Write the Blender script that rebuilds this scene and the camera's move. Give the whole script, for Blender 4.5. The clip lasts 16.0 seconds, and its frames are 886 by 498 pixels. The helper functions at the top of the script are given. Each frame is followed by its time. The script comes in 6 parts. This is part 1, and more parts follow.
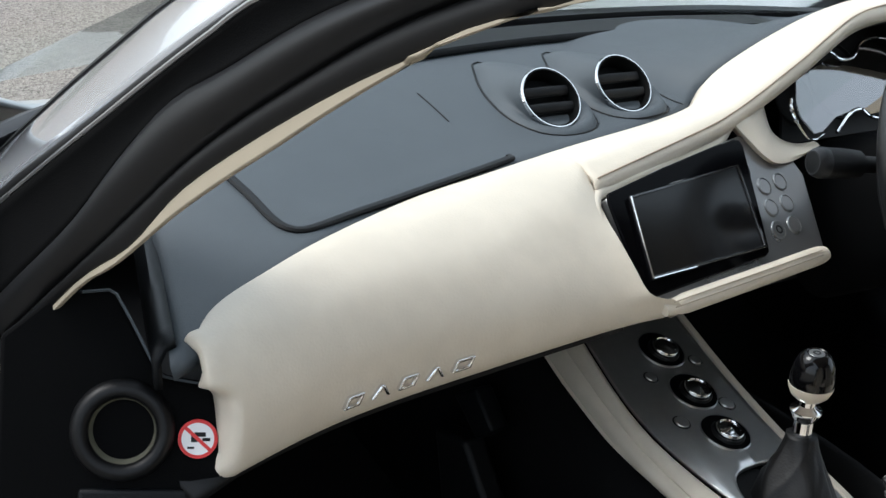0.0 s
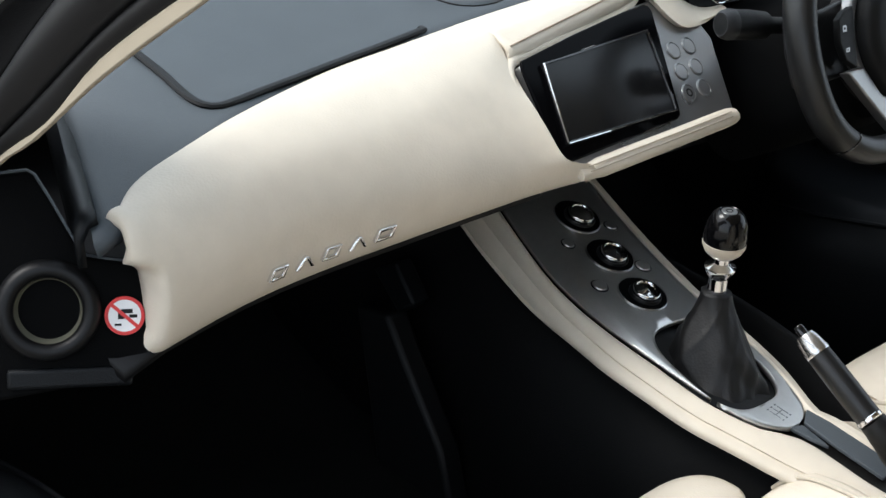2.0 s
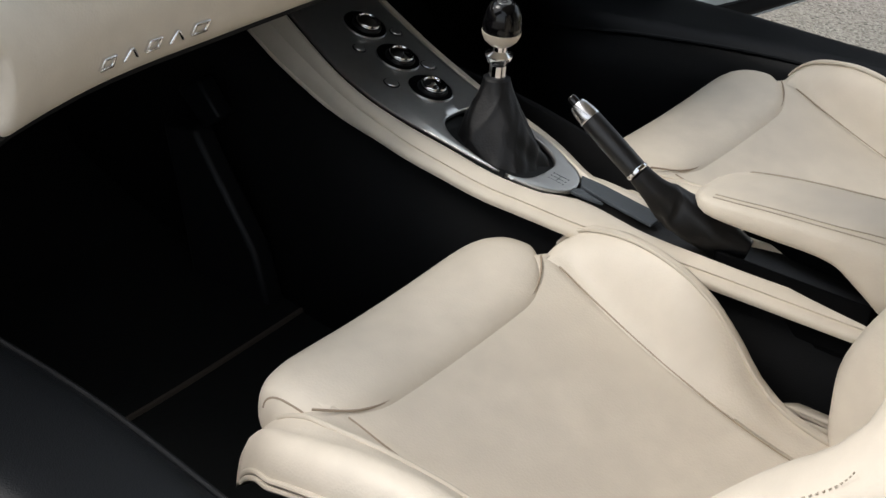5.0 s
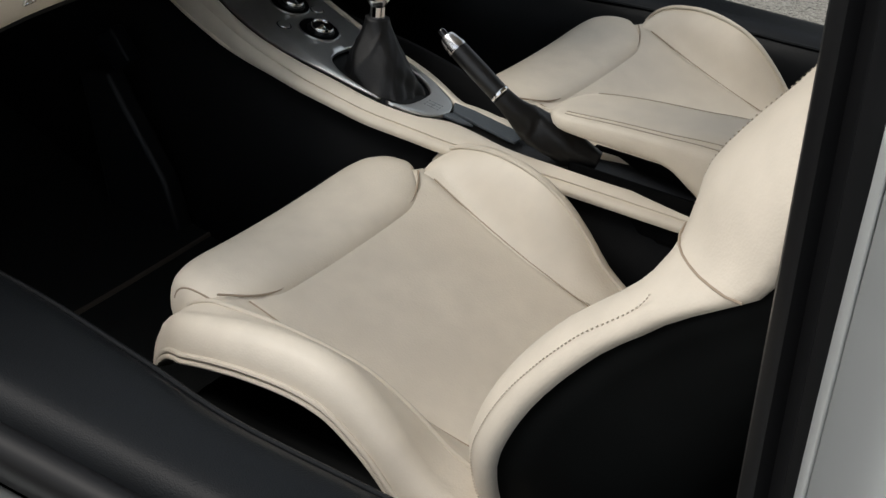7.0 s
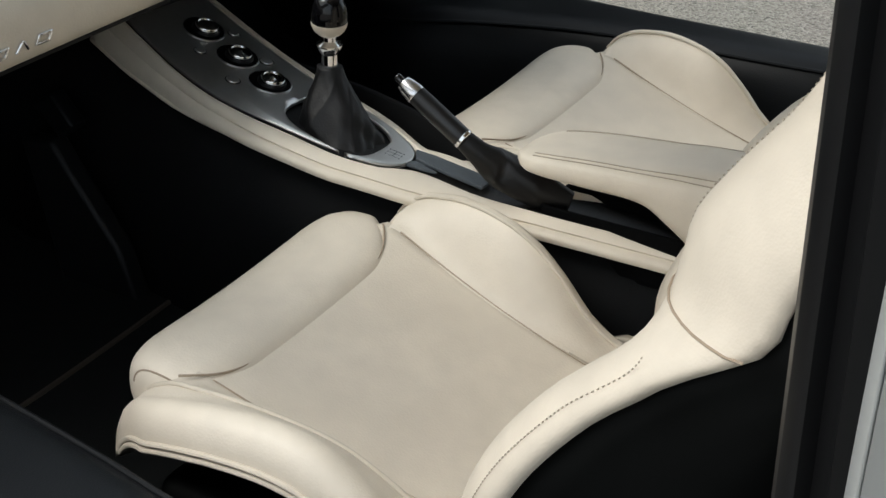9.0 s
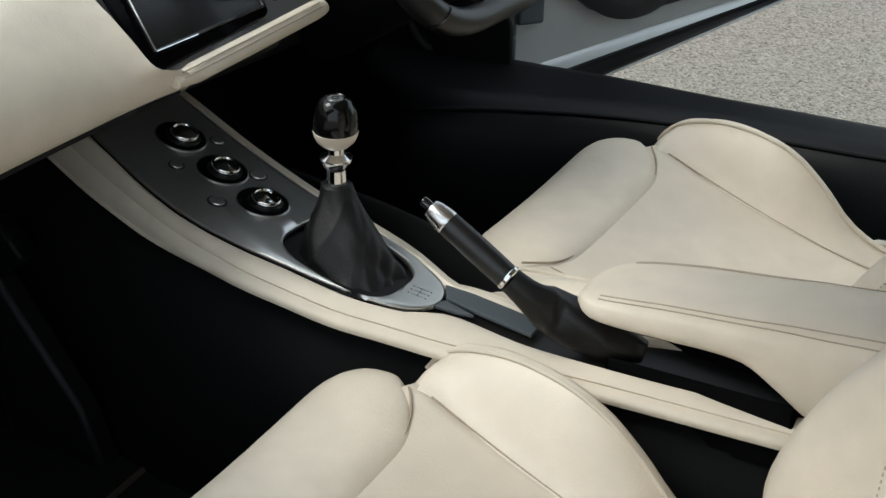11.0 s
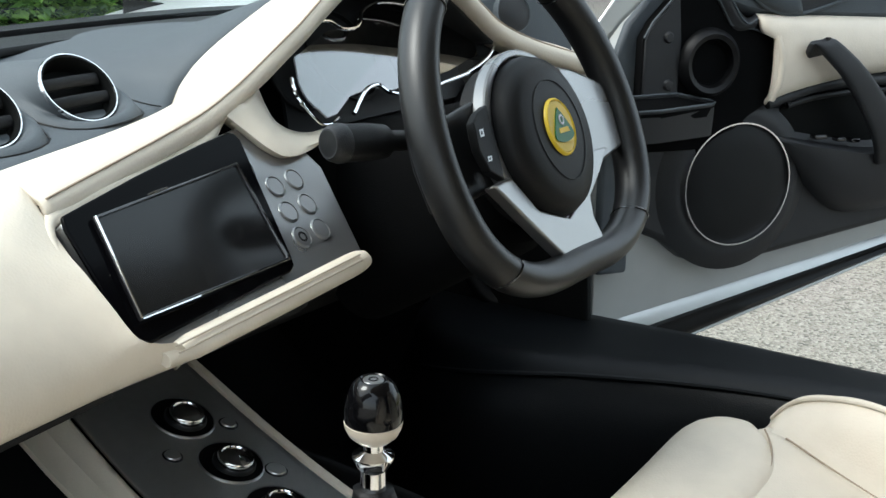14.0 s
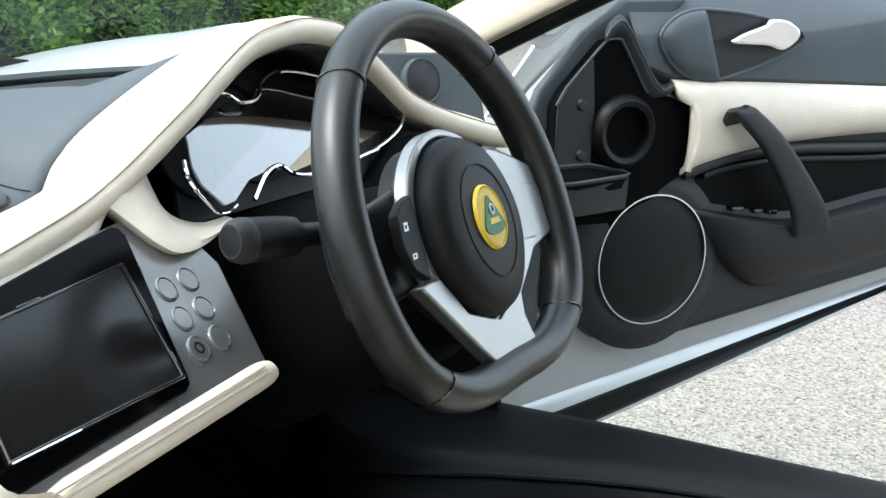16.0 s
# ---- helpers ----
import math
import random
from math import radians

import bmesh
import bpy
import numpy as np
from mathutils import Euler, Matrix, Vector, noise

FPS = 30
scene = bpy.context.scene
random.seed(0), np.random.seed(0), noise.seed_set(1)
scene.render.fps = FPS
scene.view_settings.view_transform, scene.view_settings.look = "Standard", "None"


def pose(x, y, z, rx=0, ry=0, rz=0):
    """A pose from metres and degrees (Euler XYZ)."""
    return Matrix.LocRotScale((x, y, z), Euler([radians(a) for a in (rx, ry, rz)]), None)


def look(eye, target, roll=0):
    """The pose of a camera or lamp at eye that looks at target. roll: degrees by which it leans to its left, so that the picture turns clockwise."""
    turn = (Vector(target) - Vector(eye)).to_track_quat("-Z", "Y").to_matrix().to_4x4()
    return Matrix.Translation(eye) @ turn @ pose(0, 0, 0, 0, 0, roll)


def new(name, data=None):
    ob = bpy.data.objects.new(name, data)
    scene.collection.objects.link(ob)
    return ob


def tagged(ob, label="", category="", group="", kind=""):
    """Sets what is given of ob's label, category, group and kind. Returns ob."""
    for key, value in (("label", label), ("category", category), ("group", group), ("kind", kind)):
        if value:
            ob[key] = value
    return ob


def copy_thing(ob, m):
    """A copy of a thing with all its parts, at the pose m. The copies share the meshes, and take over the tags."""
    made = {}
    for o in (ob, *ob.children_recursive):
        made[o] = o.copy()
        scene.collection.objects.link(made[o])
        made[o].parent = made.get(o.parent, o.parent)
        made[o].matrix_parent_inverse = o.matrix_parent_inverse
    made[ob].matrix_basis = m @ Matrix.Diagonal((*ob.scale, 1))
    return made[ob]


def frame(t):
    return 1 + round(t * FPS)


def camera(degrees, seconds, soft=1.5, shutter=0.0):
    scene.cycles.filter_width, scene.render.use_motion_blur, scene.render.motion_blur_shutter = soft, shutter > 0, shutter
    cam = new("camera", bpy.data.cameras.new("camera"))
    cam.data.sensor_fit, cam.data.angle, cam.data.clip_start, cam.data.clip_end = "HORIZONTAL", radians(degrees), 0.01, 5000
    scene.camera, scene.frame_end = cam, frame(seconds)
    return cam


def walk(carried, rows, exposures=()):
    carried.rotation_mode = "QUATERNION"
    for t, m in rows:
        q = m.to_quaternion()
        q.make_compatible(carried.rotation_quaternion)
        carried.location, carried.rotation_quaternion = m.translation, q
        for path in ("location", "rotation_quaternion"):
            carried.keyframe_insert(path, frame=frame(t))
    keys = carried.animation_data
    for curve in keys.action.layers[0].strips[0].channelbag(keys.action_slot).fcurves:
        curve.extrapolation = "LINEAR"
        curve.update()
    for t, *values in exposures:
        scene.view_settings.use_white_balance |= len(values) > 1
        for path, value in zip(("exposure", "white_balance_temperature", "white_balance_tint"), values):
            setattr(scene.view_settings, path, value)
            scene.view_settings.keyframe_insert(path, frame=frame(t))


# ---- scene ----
cam = camera(33.8, 16.0)
# seconds, eye x y z, euler x y z in degrees; x to the car's right, y to its nose, origin under the gear lever
PATH = [
    (0.0, -1.063, -0.690, 1.106, 70.06, -5.46, -38.78),
    (0.5, -1.064, -0.690, 1.106, 69.38, -5.23, -39.33),
    (1.0, -1.063, -0.690, 1.100, 68.52, -4.91, -40.22),
    (1.5, -1.066, -0.689, 1.094, 67.45, -4.73, -41.32),
    (2.0, -1.078, -0.696, 1.091, 66.20, -4.69, -42.96),
    (2.5, -1.091, -0.701, 1.086, 65.23, -4.70, -44.77),
    (3.0, -1.107, -0.706, 1.080, 64.32, -4.73, -46.79),
    (3.5, -1.126, -0.717, 1.072, 63.82, -4.73, -48.52),
    (4.0, -1.158, -0.721, 1.059, 63.54, -5.06, -50.68),
    (4.5, -1.188, -0.745, 1.056, 63.16, -5.01, -51.96),
    (5.0, -1.229, -0.776, 1.054, 62.87, -4.94, -53.33),
    (5.2, -1.245, -0.794, 1.062, 62.50, -5.08, -53.63),
    (7.3, -1.400, -0.937, 1.077, 62.89, -4.85, -57.49),
    (7.5, -1.405, -0.940, 1.083, 62.90, -4.56, -57.82),
    (8.0, -1.398, -0.931, 1.087, 63.12, -3.95, -58.65),
    (8.2, -1.385, -0.925, 1.085, 63.28, -3.60, -58.87),
    (10.3, -1.161, -0.762, 1.040, 64.55, -1.03, -60.66),
    (10.5, -1.132, -0.740, 1.038, 64.74, -1.40, -60.62),
    (11.0, -1.048, -0.680, 1.017, 65.82, -1.32, -60.59),
    (11.5, -0.989, -0.637, 1.005, 67.36, -1.25, -60.48),
    (12.0, -0.938, -0.610, 0.996, 68.80, -0.98, -60.04),
    (12.5, -0.899, -0.601, 0.985, 70.26, -0.64, -59.28),
    (13.0, -0.866, -0.587, 0.980, 71.73, -0.98, -58.53),
    (13.5, -0.832, -0.567, 0.969, 73.32, -1.16, -58.12),
    (14.0, -0.793, -0.530, 0.958, 74.75, -1.39, -58.06),
    (14.5, -0.757, -0.492, 0.954, 75.68, -1.75, -58.13),
    (15.0, -0.722, -0.449, 0.953, 76.35, -2.24, -58.68),
    (15.5, -0.697, -0.429, 0.960, 76.52, -2.60, -60.08),
    (16.0, -0.684, -0.419, 0.964, 76.60, -2.51, -63.24),
]
EXPOSURES = [(0.0, 1.0, 6100, 8), (1.0, 0.95, 6150, 9), (2.0, 1.15, 6200, 9), (2.5, 1.25, 6250, 9), (3.5, 1.2, 6350, 10), (4.0, 1.1, 6400, 9), (4.5, 0.92, 6450, 10), (5.0, 0.7, 6500, 11), (7.5, 0.35, 6500, 9), (8.2, 0.45, 6450, 8), (10.5, 0.7, 6350, 6), (11.5, 0.8, 6300, 5), (13.0, 1.06, 6200, 4), (14.5, 1.65, 6100, 5), (15.5, 2.02, 6050, 6), (16.0, 1.92, 6050, 6)]
walk(cam, [(t, pose(x, y, z, rx, ry, rz)) for t, x, y, z, rx, ry, rz in PATH], EXPOSURES)

# ---- world and sun ----
world = bpy.data.worlds.new("world")
scene.world = world
world.use_nodes = True
wn = world.node_tree
sky = wn.nodes.new("ShaderNodeTexSky")
sky.sky_type, sky.sun_disc = "NISHITA", False
SUN_UP, SUN_ROUND = radians(52), radians(312)
sky.sun_elevation, sky.sun_rotation = SUN_UP, SUN_ROUND
sky.air_density, sky.dust_density, sky.ozone_density = 1.0, 4.0, 1.0
veil = wn.nodes.new("ShaderNodeMix")  # thin even cloud over the sky
veil.data_type = "RGBA"
veil.inputs[0].default_value = 0.6
veil.inputs[7].default_value = (5.6, 5.9, 6.0, 1)
wn.links.new(sky.outputs[0], veil.inputs[6])
wn.links.new(veil.outputs[2], wn.nodes["Background"].inputs[0])
wn.nodes["Background"].inputs[1].default_value = 0.15
sun = new("sun", bpy.data.lights.new("sun", "SUN"))
sun.data.energy, sun.data.angle, sun.data.color = 1.1, radians(25), (1.0, 0.98, 0.95)
sd = Vector((math.sin(SUN_ROUND) * math.cos(SUN_UP), math.cos(SUN_ROUND) * math.cos(SUN_UP), math.sin(SUN_UP)))
sun.matrix_world = look(sd * 20, (0, 0, 0))


# ---- materials ----
def material(name, color, rough=0.5, metal=0.0, vary=0.06, scale=30.0, bump=0.0, bump_scale=300.0, coat=0.0, second=None, dirt=4.0, spec=0.5, wrinkle=0.0):
    m = bpy.data.materials.new(name)
    m.use_nodes = True
    nt = m.node_tree
    b = nt.nodes["Principled BSDF"]
    b.inputs["Roughness"].default_value, b.inputs["Metallic"].default_value = rough, metal
    b.inputs["Coat Weight"].default_value = coat
    b.inputs["Specular IOR Level"].default_value = spec
    co = nt.nodes.new("ShaderNodeTexCoord")
    fine, broad = nt.nodes.new("ShaderNodeTexNoise"), nt.nodes.new("ShaderNodeTexNoise")
    fine.inputs["Scale"].default_value, broad.inputs["Scale"].default_value = scale, dirt
    fine.inputs["Detail"].default_value = 6.0
    mix = nt.nodes.new("ShaderNodeMix")
    mix.data_type = "RGBA"
    add = nt.nodes.new("ShaderNodeMath")
    add.operation = "MULTIPLY"
    for n in (fine, broad):
        nt.links.new(co.outputs["Object"], n.inputs["Vector"])
    nt.links.new(fine.outputs["Fac"], add.inputs[0])
    nt.links.new(broad.outputs["Fac"], add.inputs[1])
    ramp = nt.nodes.new("ShaderNodeMapRange")
    ramp.inputs[1].default_value, ramp.inputs[2].default_value = 0.12, 0.42
    nt.links.new(add.outputs[0], ramp.inputs[0])
    nt.links.new(ramp.outputs[0], mix.inputs[0])
    other = second or tuple(min(1, c * (1 + vary)) for c in color)
    mix.inputs[6].default_value = (*(c * (1 - vary) for c in color), 1)
    mix.inputs[7].default_value = (*other, 1)
    nt.links.new(mix.outputs[2], b.inputs["Base Color"])
    rr = nt.nodes.new("ShaderNodeMapRange")
    rr.inputs[3].default_value, rr.inputs[4].default_value = rough * 0.88, min(1, rough * 1.12)
    nt.links.new(broad.outputs["Fac"], rr.inputs[0])
    nt.links.new(rr.outputs[0], b.inputs["Roughness"])
    if bump:
        g = nt.nodes.new("ShaderNodeTexVoronoi")
        g.inputs["Scale"].default_value = bump_scale
        nt.links.new(co.outputs["Object"], g.inputs["Vector"])
        bp = nt.nodes.new("ShaderNodeBump")
        bp.inputs["Strength"].default_value, bp.inputs["Distance"].default_value = bump, 0.001
        nt.links.new(g.outputs["Distance"], bp.inputs["Height"])
        if wrinkle:
            w = nt.nodes.new("ShaderNodeTexNoise")
            w.inputs["Scale"].default_value, w.inputs["Detail"].default_value, w.inputs["Distortion"].default_value = 22.0, 5.0, 0.8
            nt.links.new(co.outputs["Object"], w.inputs["Vector"])
            wb = nt.nodes.new("ShaderNodeBump")
            wb.inputs["Strength"].default_value, wb.inputs["Distance"].default_value = wrinkle, 0.004
            nt.links.new(w.outputs["Fac"], wb.inputs["Height"])
            nt.links.new(wb.outputs[0], bp.inputs["Normal"])
        nt.links.new(bp.outputs[0], b.inputs["Normal"])
    return m


LEATHER = material("cream_leather", (0.640, 0.572, 0.472), 0.5, vary=0.06, bump=0.16, bump_scale=420, dirt=9, wrinkle=0.09)
PIPING = material("cream_piping", (0.56, 0.50, 0.41), 0.5)
THREAD = material("beige_thread", (0.40, 0.345, 0.27), 0.8)
SEAM = material("seam_thread", (0.33, 0.26, 0.19), 0.8)
DASH = material("grey_dash_vinyl", (0.057, 0.067, 0.076), 0.6, vary=0.06, bump=0.25, bump_scale=900, spec=0.4)
BLACK = material("black_plastic", (0.0055, 0.0058, 0.0064), 0.5, bump=0.12, bump_scale=900, vary=0.1, spec=0.22)
SOFT = material("black_soft_trim", (0.0040, 0.0048, 0.0058), 0.46, bump=0.2, bump_scale=700, vary=0.1, spec=0.17)
GLOSS = material("gloss_black", (0.006, 0.006, 0.007), 0.07, coat=0.6, vary=0.02)
KNOB = material("knob_black", (0.003, 0.003, 0.0035), 0.10, vary=0.02, spec=0.35)
PIANO = material("piano_black", (0.0015, 0.0015, 0.002), 0.12, vary=0.02, spec=0.04)
TUNNEL = material("black_tunnel_cloth", (0.003, 0.0032, 0.0036), 0.8, vary=0.2, bump=0.2, bump_scale=800, spec=0.15)
# blacker than black_plastic: the end panel's shade is put into the colour
MATT = material("shaded_matt_black", (0.0022, 0.0023, 0.0025), 0.85, vary=0.2, bump=0.2, bump_scale=900, spec=0.06)
RUBBER = material("black_rubber", (0.0042, 0.0043, 0.0048), 0.45, vary=0.1, spec=0.22)
CARPET = material("black_carpet", (0.0075, 0.0080, 0.0078), 0.95, vary=0.3, scale=400, bump=0.6, bump_scale=900, spec=0.1)
PLATEMETAL = material("brushed_silver", (0.56, 0.56, 0.55), 0.32, metal=0.88, vary=0.05, scale=120)
SILVER = material("satin_silver", (0.31, 0.31, 0.31), 0.28, metal=0.8, vary=0.04)
ALU = material("brushed_aluminium", (0.36, 0.36, 0.36), 0.3, metal=0.9, vary=0.04)
CHROME = material("chrome", (0.82, 0.82, 0.83), 0.07, metal=1.0, vary=0.01)
# light base colour stands for the sky mirrored in the gloss
PILLARGLOSS = material("sky_tinted_pillar_gloss", (0.50, 0.52, 0.55), 0.14, metal=0.55, coat=1.0, vary=0.02)
GAITER = material("black_leather", (0.004, 0.004, 0.0045), 0.52, bump=0.14, bump_scale=420, vary=0.15, spec=0.35)
WHEEL = material("black_wheel_leather", (0.0065, 0.0067, 0.0072), 0.38, bump=0.05, bump_scale=700, vary=0.12, spec=0.5)
PAINT = material("silver_paint", (0.50, 0.52, 0.515), 0.38, metal=0.55, coat=0.4, vary=0.03)
# silver_paint darkened: the shade on frame and shut face is put into the colour
SHADE = material("shaded_silver_paint", (0.38, 0.39, 0.38), 0.4, metal=0.3, vary=0.05)
# soft trim made lighter: brighter light on the door is put into the colour
DOORTRIM = material("lit_black_trim", (0.013, 0.014, 0.016), 0.5, vary=0.1, bump=0.2, bump_scale=700, spec=0.4)
TRIMBEIGE = material("beige_pillar_cloth", (0.36, 0.31, 0.23), 0.85, vary=0.06)
DARKSEAT = material("black_seat_shell", (0.0022, 0.0026, 0.0026), 0.6, vary=0.2, spec=0.1)
SCREEN = material("dark_screen", (0.006, 0.006, 0.0065), 0.17, vary=0.05, spec=0.35)
YELLOW = material("emblem_yellow", (0.65, 0.46, 0.02), 0.45)
GREEN = material("emblem_green", (0.006, 0.11, 0.03), 0.45)
RED = material("sticker_red", (0.6, 0.03, 0.03), 0.5)
WHITE = material("sticker_white", (0.75, 0.75, 0.76), 0.55)


def glass_material(name, tint=(1, 1, 1), bend=4.0):
    m = bpy.data.materials.new(name)
    m.use_nodes = True
    nt = m.node_tree
    nt.nodes.clear()
    out = nt.nodes.new("ShaderNodeOutputMaterial")
    mix, clear, gl, lw, ma = (nt.nodes.new(k) for k in ("ShaderNodeMixShader", "ShaderNodeBsdfTransparent", "ShaderNodeBsdfGlossy", "ShaderNodeLayerWeight", "ShaderNodeMath"))
    clear.inputs[0].default_value = (*tint, 1)
    gl.inputs["Roughness"].default_value = 0.02
    lw.inputs[0].default_value = 0.5
    ma.operation, ma.use_clamp = "POWER", True
    ma.inputs[1].default_value = bend
    nt.links.new(lw.outputs["Facing"], ma.inputs[0])
    nt.links.new(ma.outputs[0], mix.inputs[0])
    nt.links.new(clear.outputs[0], mix.inputs[1])
    nt.links.new(gl.outputs[0], mix.inputs[2])
    nt.links.new(mix.outputs[0], out.inputs[0])
    return m


GLASS = glass_material("clear_glass", (0.92, 0.95, 0.94), 6.0)
DIALGLASS = glass_material("dial_glass", (0.5, 0.5, 0.5), 1.6)


# ---- mesh helpers ----
def thing(name, matrix=None, label="", category="", group="", kind=""):
    """An Empty that holds the parts of one thing."""
    e = new(name)
    e.empty_display_size = 0.05
    e.matrix_basis = matrix if matrix is not None else Matrix()
    return tagged(e, label, category, group, kind)


def smooth_mesh(me, angle=40):
    for p in me.polygons:
        p.use_smooth = True
    bm = bmesh.new()
    bm.from_mesh(me)
    lim = radians(angle)
    for e in bm.edges:
        if len(e.link_faces) == 2 and e.calc_face_angle(0) > lim:
            e.smooth = False
    bm.to_mesh(me)
    bm.free()


def part(name, bm, mat, parent=None, label="", angle=40, local=False, solid=0.0, bevel=0.0, subs=0, outer=None):
    """One mesh object; in the world's metres unless local, when it is in its thing's own."""
    me = bpy.data.meshes.new(name)
    bmesh.ops.recalc_face_normals(bm, faces=bm.faces[:])
    if outer and sum(f.normal.dot(Vector(outer)) * f.calc_area() for f in bm.faces) < 0:
        bmesh.ops.reverse_faces(bm, faces=bm.faces[:])
    bm.to_mesh(me)
    bm.free()
    me.materials.append(mat)
    smooth_mesh(me, angle)
    ob = new(name, me)
    if parent:
        ob.parent = parent
        if not local and parent.type == "EMPTY":
            ob.matrix_parent_inverse = parent.matrix_basis.inverted()
    if solid:
        md = ob.modifiers.new("thickness", "SOLIDIFY")
        md.thickness, md.offset = solid, -1.0
    if subs:
        md = ob.modifiers.new("soft", "SUBSURF")
        md.levels = md.render_levels = subs
    if bevel:
        md = ob.modifiers.new("edge", "BEVEL")
        md.width, md.segments, md.limit_method, md.angle_limit = bevel, 3, "ANGLE", radians(35)
    return tagged(ob, label)


def spline(pts, n):
    """n points evenly along a smooth curve through pts."""
    p = np.array(pts, float)
    if len(p) == 2:
        return p[0] + (p[1] - p[0]) * np.linspace(0, 1, n)[:, None]
    e = np.vstack([2 * p[0] - p[1], p, 2 * p[-1] - p[-2]])
    out = []
    for i in range(len(p) - 1):
        a, b, c, d = e[i:i + 4]
        t = np.linspace(0, 1, 16, endpoint=False)[:, None]
        out.append(0.5 * (2 * b + (c - a) * t + (2 * a - 5 * b + 4 * c - d) * t ** 2 + (3 * b - a - 3 * c + d) * t ** 3))
    q = np.vstack(out + [p[-1:]])
    s = np.concatenate([[0], np.cumsum(np.linalg.norm(np.diff(q, axis=0), axis=1))])
    u = np.linspace(0, s[-1], n)
    return np.stack([np.interp(u, s, q[:, k]) for k in range(q.shape[1])], 1)


def along(table, x):
    """Smooth values of a table of rows (x, a, b, ...) at x."""
    t = np.array(table, float)
    x = min(max(x, t[0, 0]), t[-1, 0])
    i = int(min(max(np.searchsorted(t[:, 0], x) - 1, 0), len(t) - 2))
    h = t[i + 1, 0] - t[i, 0]
    w = (x - t[i, 0]) / h
    m = []
    for k in (i, i + 1):
        lo, hi = max(k - 1, 0), min(k + 1, len(t) - 1)
        m.append((t[hi, 1:] - t[lo, 1:]) / (t[hi, 0] - t[lo, 0]) * h)
    a, b = t[i, 1:], t[i + 1, 1:]
    return (2 * w ** 3 - 3 * w ** 2 + 1) * a + (w ** 3 - 2 * w ** 2 + w) * m[0] + (3 * w ** 2 - 2 * w ** 3) * b + (w ** 3 - w ** 2) * m[1]


def loft(rows, round_=False, caps=False, bm=None):
    """A skin over rows of points; round_: each row is closed."""
    bm = bm or bmesh.new()
    vs = [[bm.verts.new(Vector(p)) for p in r] for r in rows]
    n = len(vs[0])
    for a, b in zip(vs, vs[1:]):
        for k in range(n if round_ else n - 1):
            bm.faces.new((a[k], a[(k + 1) % n], b[(k + 1) % n], b[k]))
    if caps:
        bm.faces.new(vs[0][::-1])
        bm.faces.new(vs[-1])
    return bm


def tube(path, r, n=10, closed=False, flat=1.0, up=(0, 0, 1), bm=None, scale=None):
    """A tube along a path; flat: its height over its width."""
    p = np.array(path, float)
    rows = []
    m = len(p)
    for i in range(m):
        t = p[(i + 1) % m] - p[i - 1] if closed else p[min(i + 1, m - 1)] - p[max(i - 1, 0)]
        t = Vector(t).normalized()
        s = t.cross(Vector(up)).normalized()
        w = s.cross(t)
        k = scale[i] if scale is not None else 1.0
        rows.append([Vector(p[i]) + (s * math.cos(a) + w * math.sin(a) * flat) * r * k for a in np.linspace(0, 2 * math.pi, n, endpoint=False)])
    if closed:
        rows.append(rows[0])
        bm = loft(rows, True, False, bm)
        bmesh.ops.remove_doubles(bm, verts=bm.verts[:], dist=1e-6)
        return bm
    return loft(rows, True, True, bm)


def lathe(profile, m=None, n=28, bm=None):
    """Profile rows (radius, height) turned round z, then moved by m."""
    m = m or Matrix()
    rows = [[m @ Vector((r * math.cos(a), r * math.sin(a), h)) for a in np.linspace(0, 2 * math.pi, n, endpoint=False)] for r, h in profile]
    return loft(rows, True, False, bm)


def plate(outline, m, depth, bm=None):
    """A flat outline in the xy of m, made depth thick downwards (-z of m)."""
    bm = bm or bmesh.new()
    top = [bm.verts.new(m @ Vector((x, y, 0))) for x, y in outline]
    low = [bm.verts.new(m @ Vector((x, y, -depth))) for x, y in outline]
    bm.faces.new(top)
    bm.faces.new(low[::-1])
    for k in range(len(top)):
        bm.faces.new((top[k], low[k], low[(k + 1) % len(top)], top[(k + 1) % len(top)]))
    return bm


def box(x0, x1, y0, y1, z0, z1, m=None, bm=None):
    m = m or Matrix()
    return plate([(x0, y0), (x1, y0), (x1, y1), (x0, y1)], m @ Matrix.Translation((0, 0, z1)), z1 - z0, bm)


def ring(outer, inner, m, depth, bm=None):
    """A flat frame between two outlines of equal count."""
    bm = bm or bmesh.new()
    rows = [[m @ Vector((x, y, z)) for x, y in o] for o, z in ((outer, 0), (inner, 0), (inner, -depth), (outer, -depth), (outer, 0))]
    loft(rows, True, False, bm)
    bmesh.ops.remove_doubles(bm, verts=bm.verts[:], dist=1e-6)
    return bm


def axes(o, u, v):
    """A pose with its x along u and its y as near v as may be."""
    u = Vector(u).normalized()
    w = u.cross(Vector(v)).normalized()
    v = w.cross(u)
    m = Matrix((u, v, w)).transposed().to_4x4()
    m.translation = o
    return m


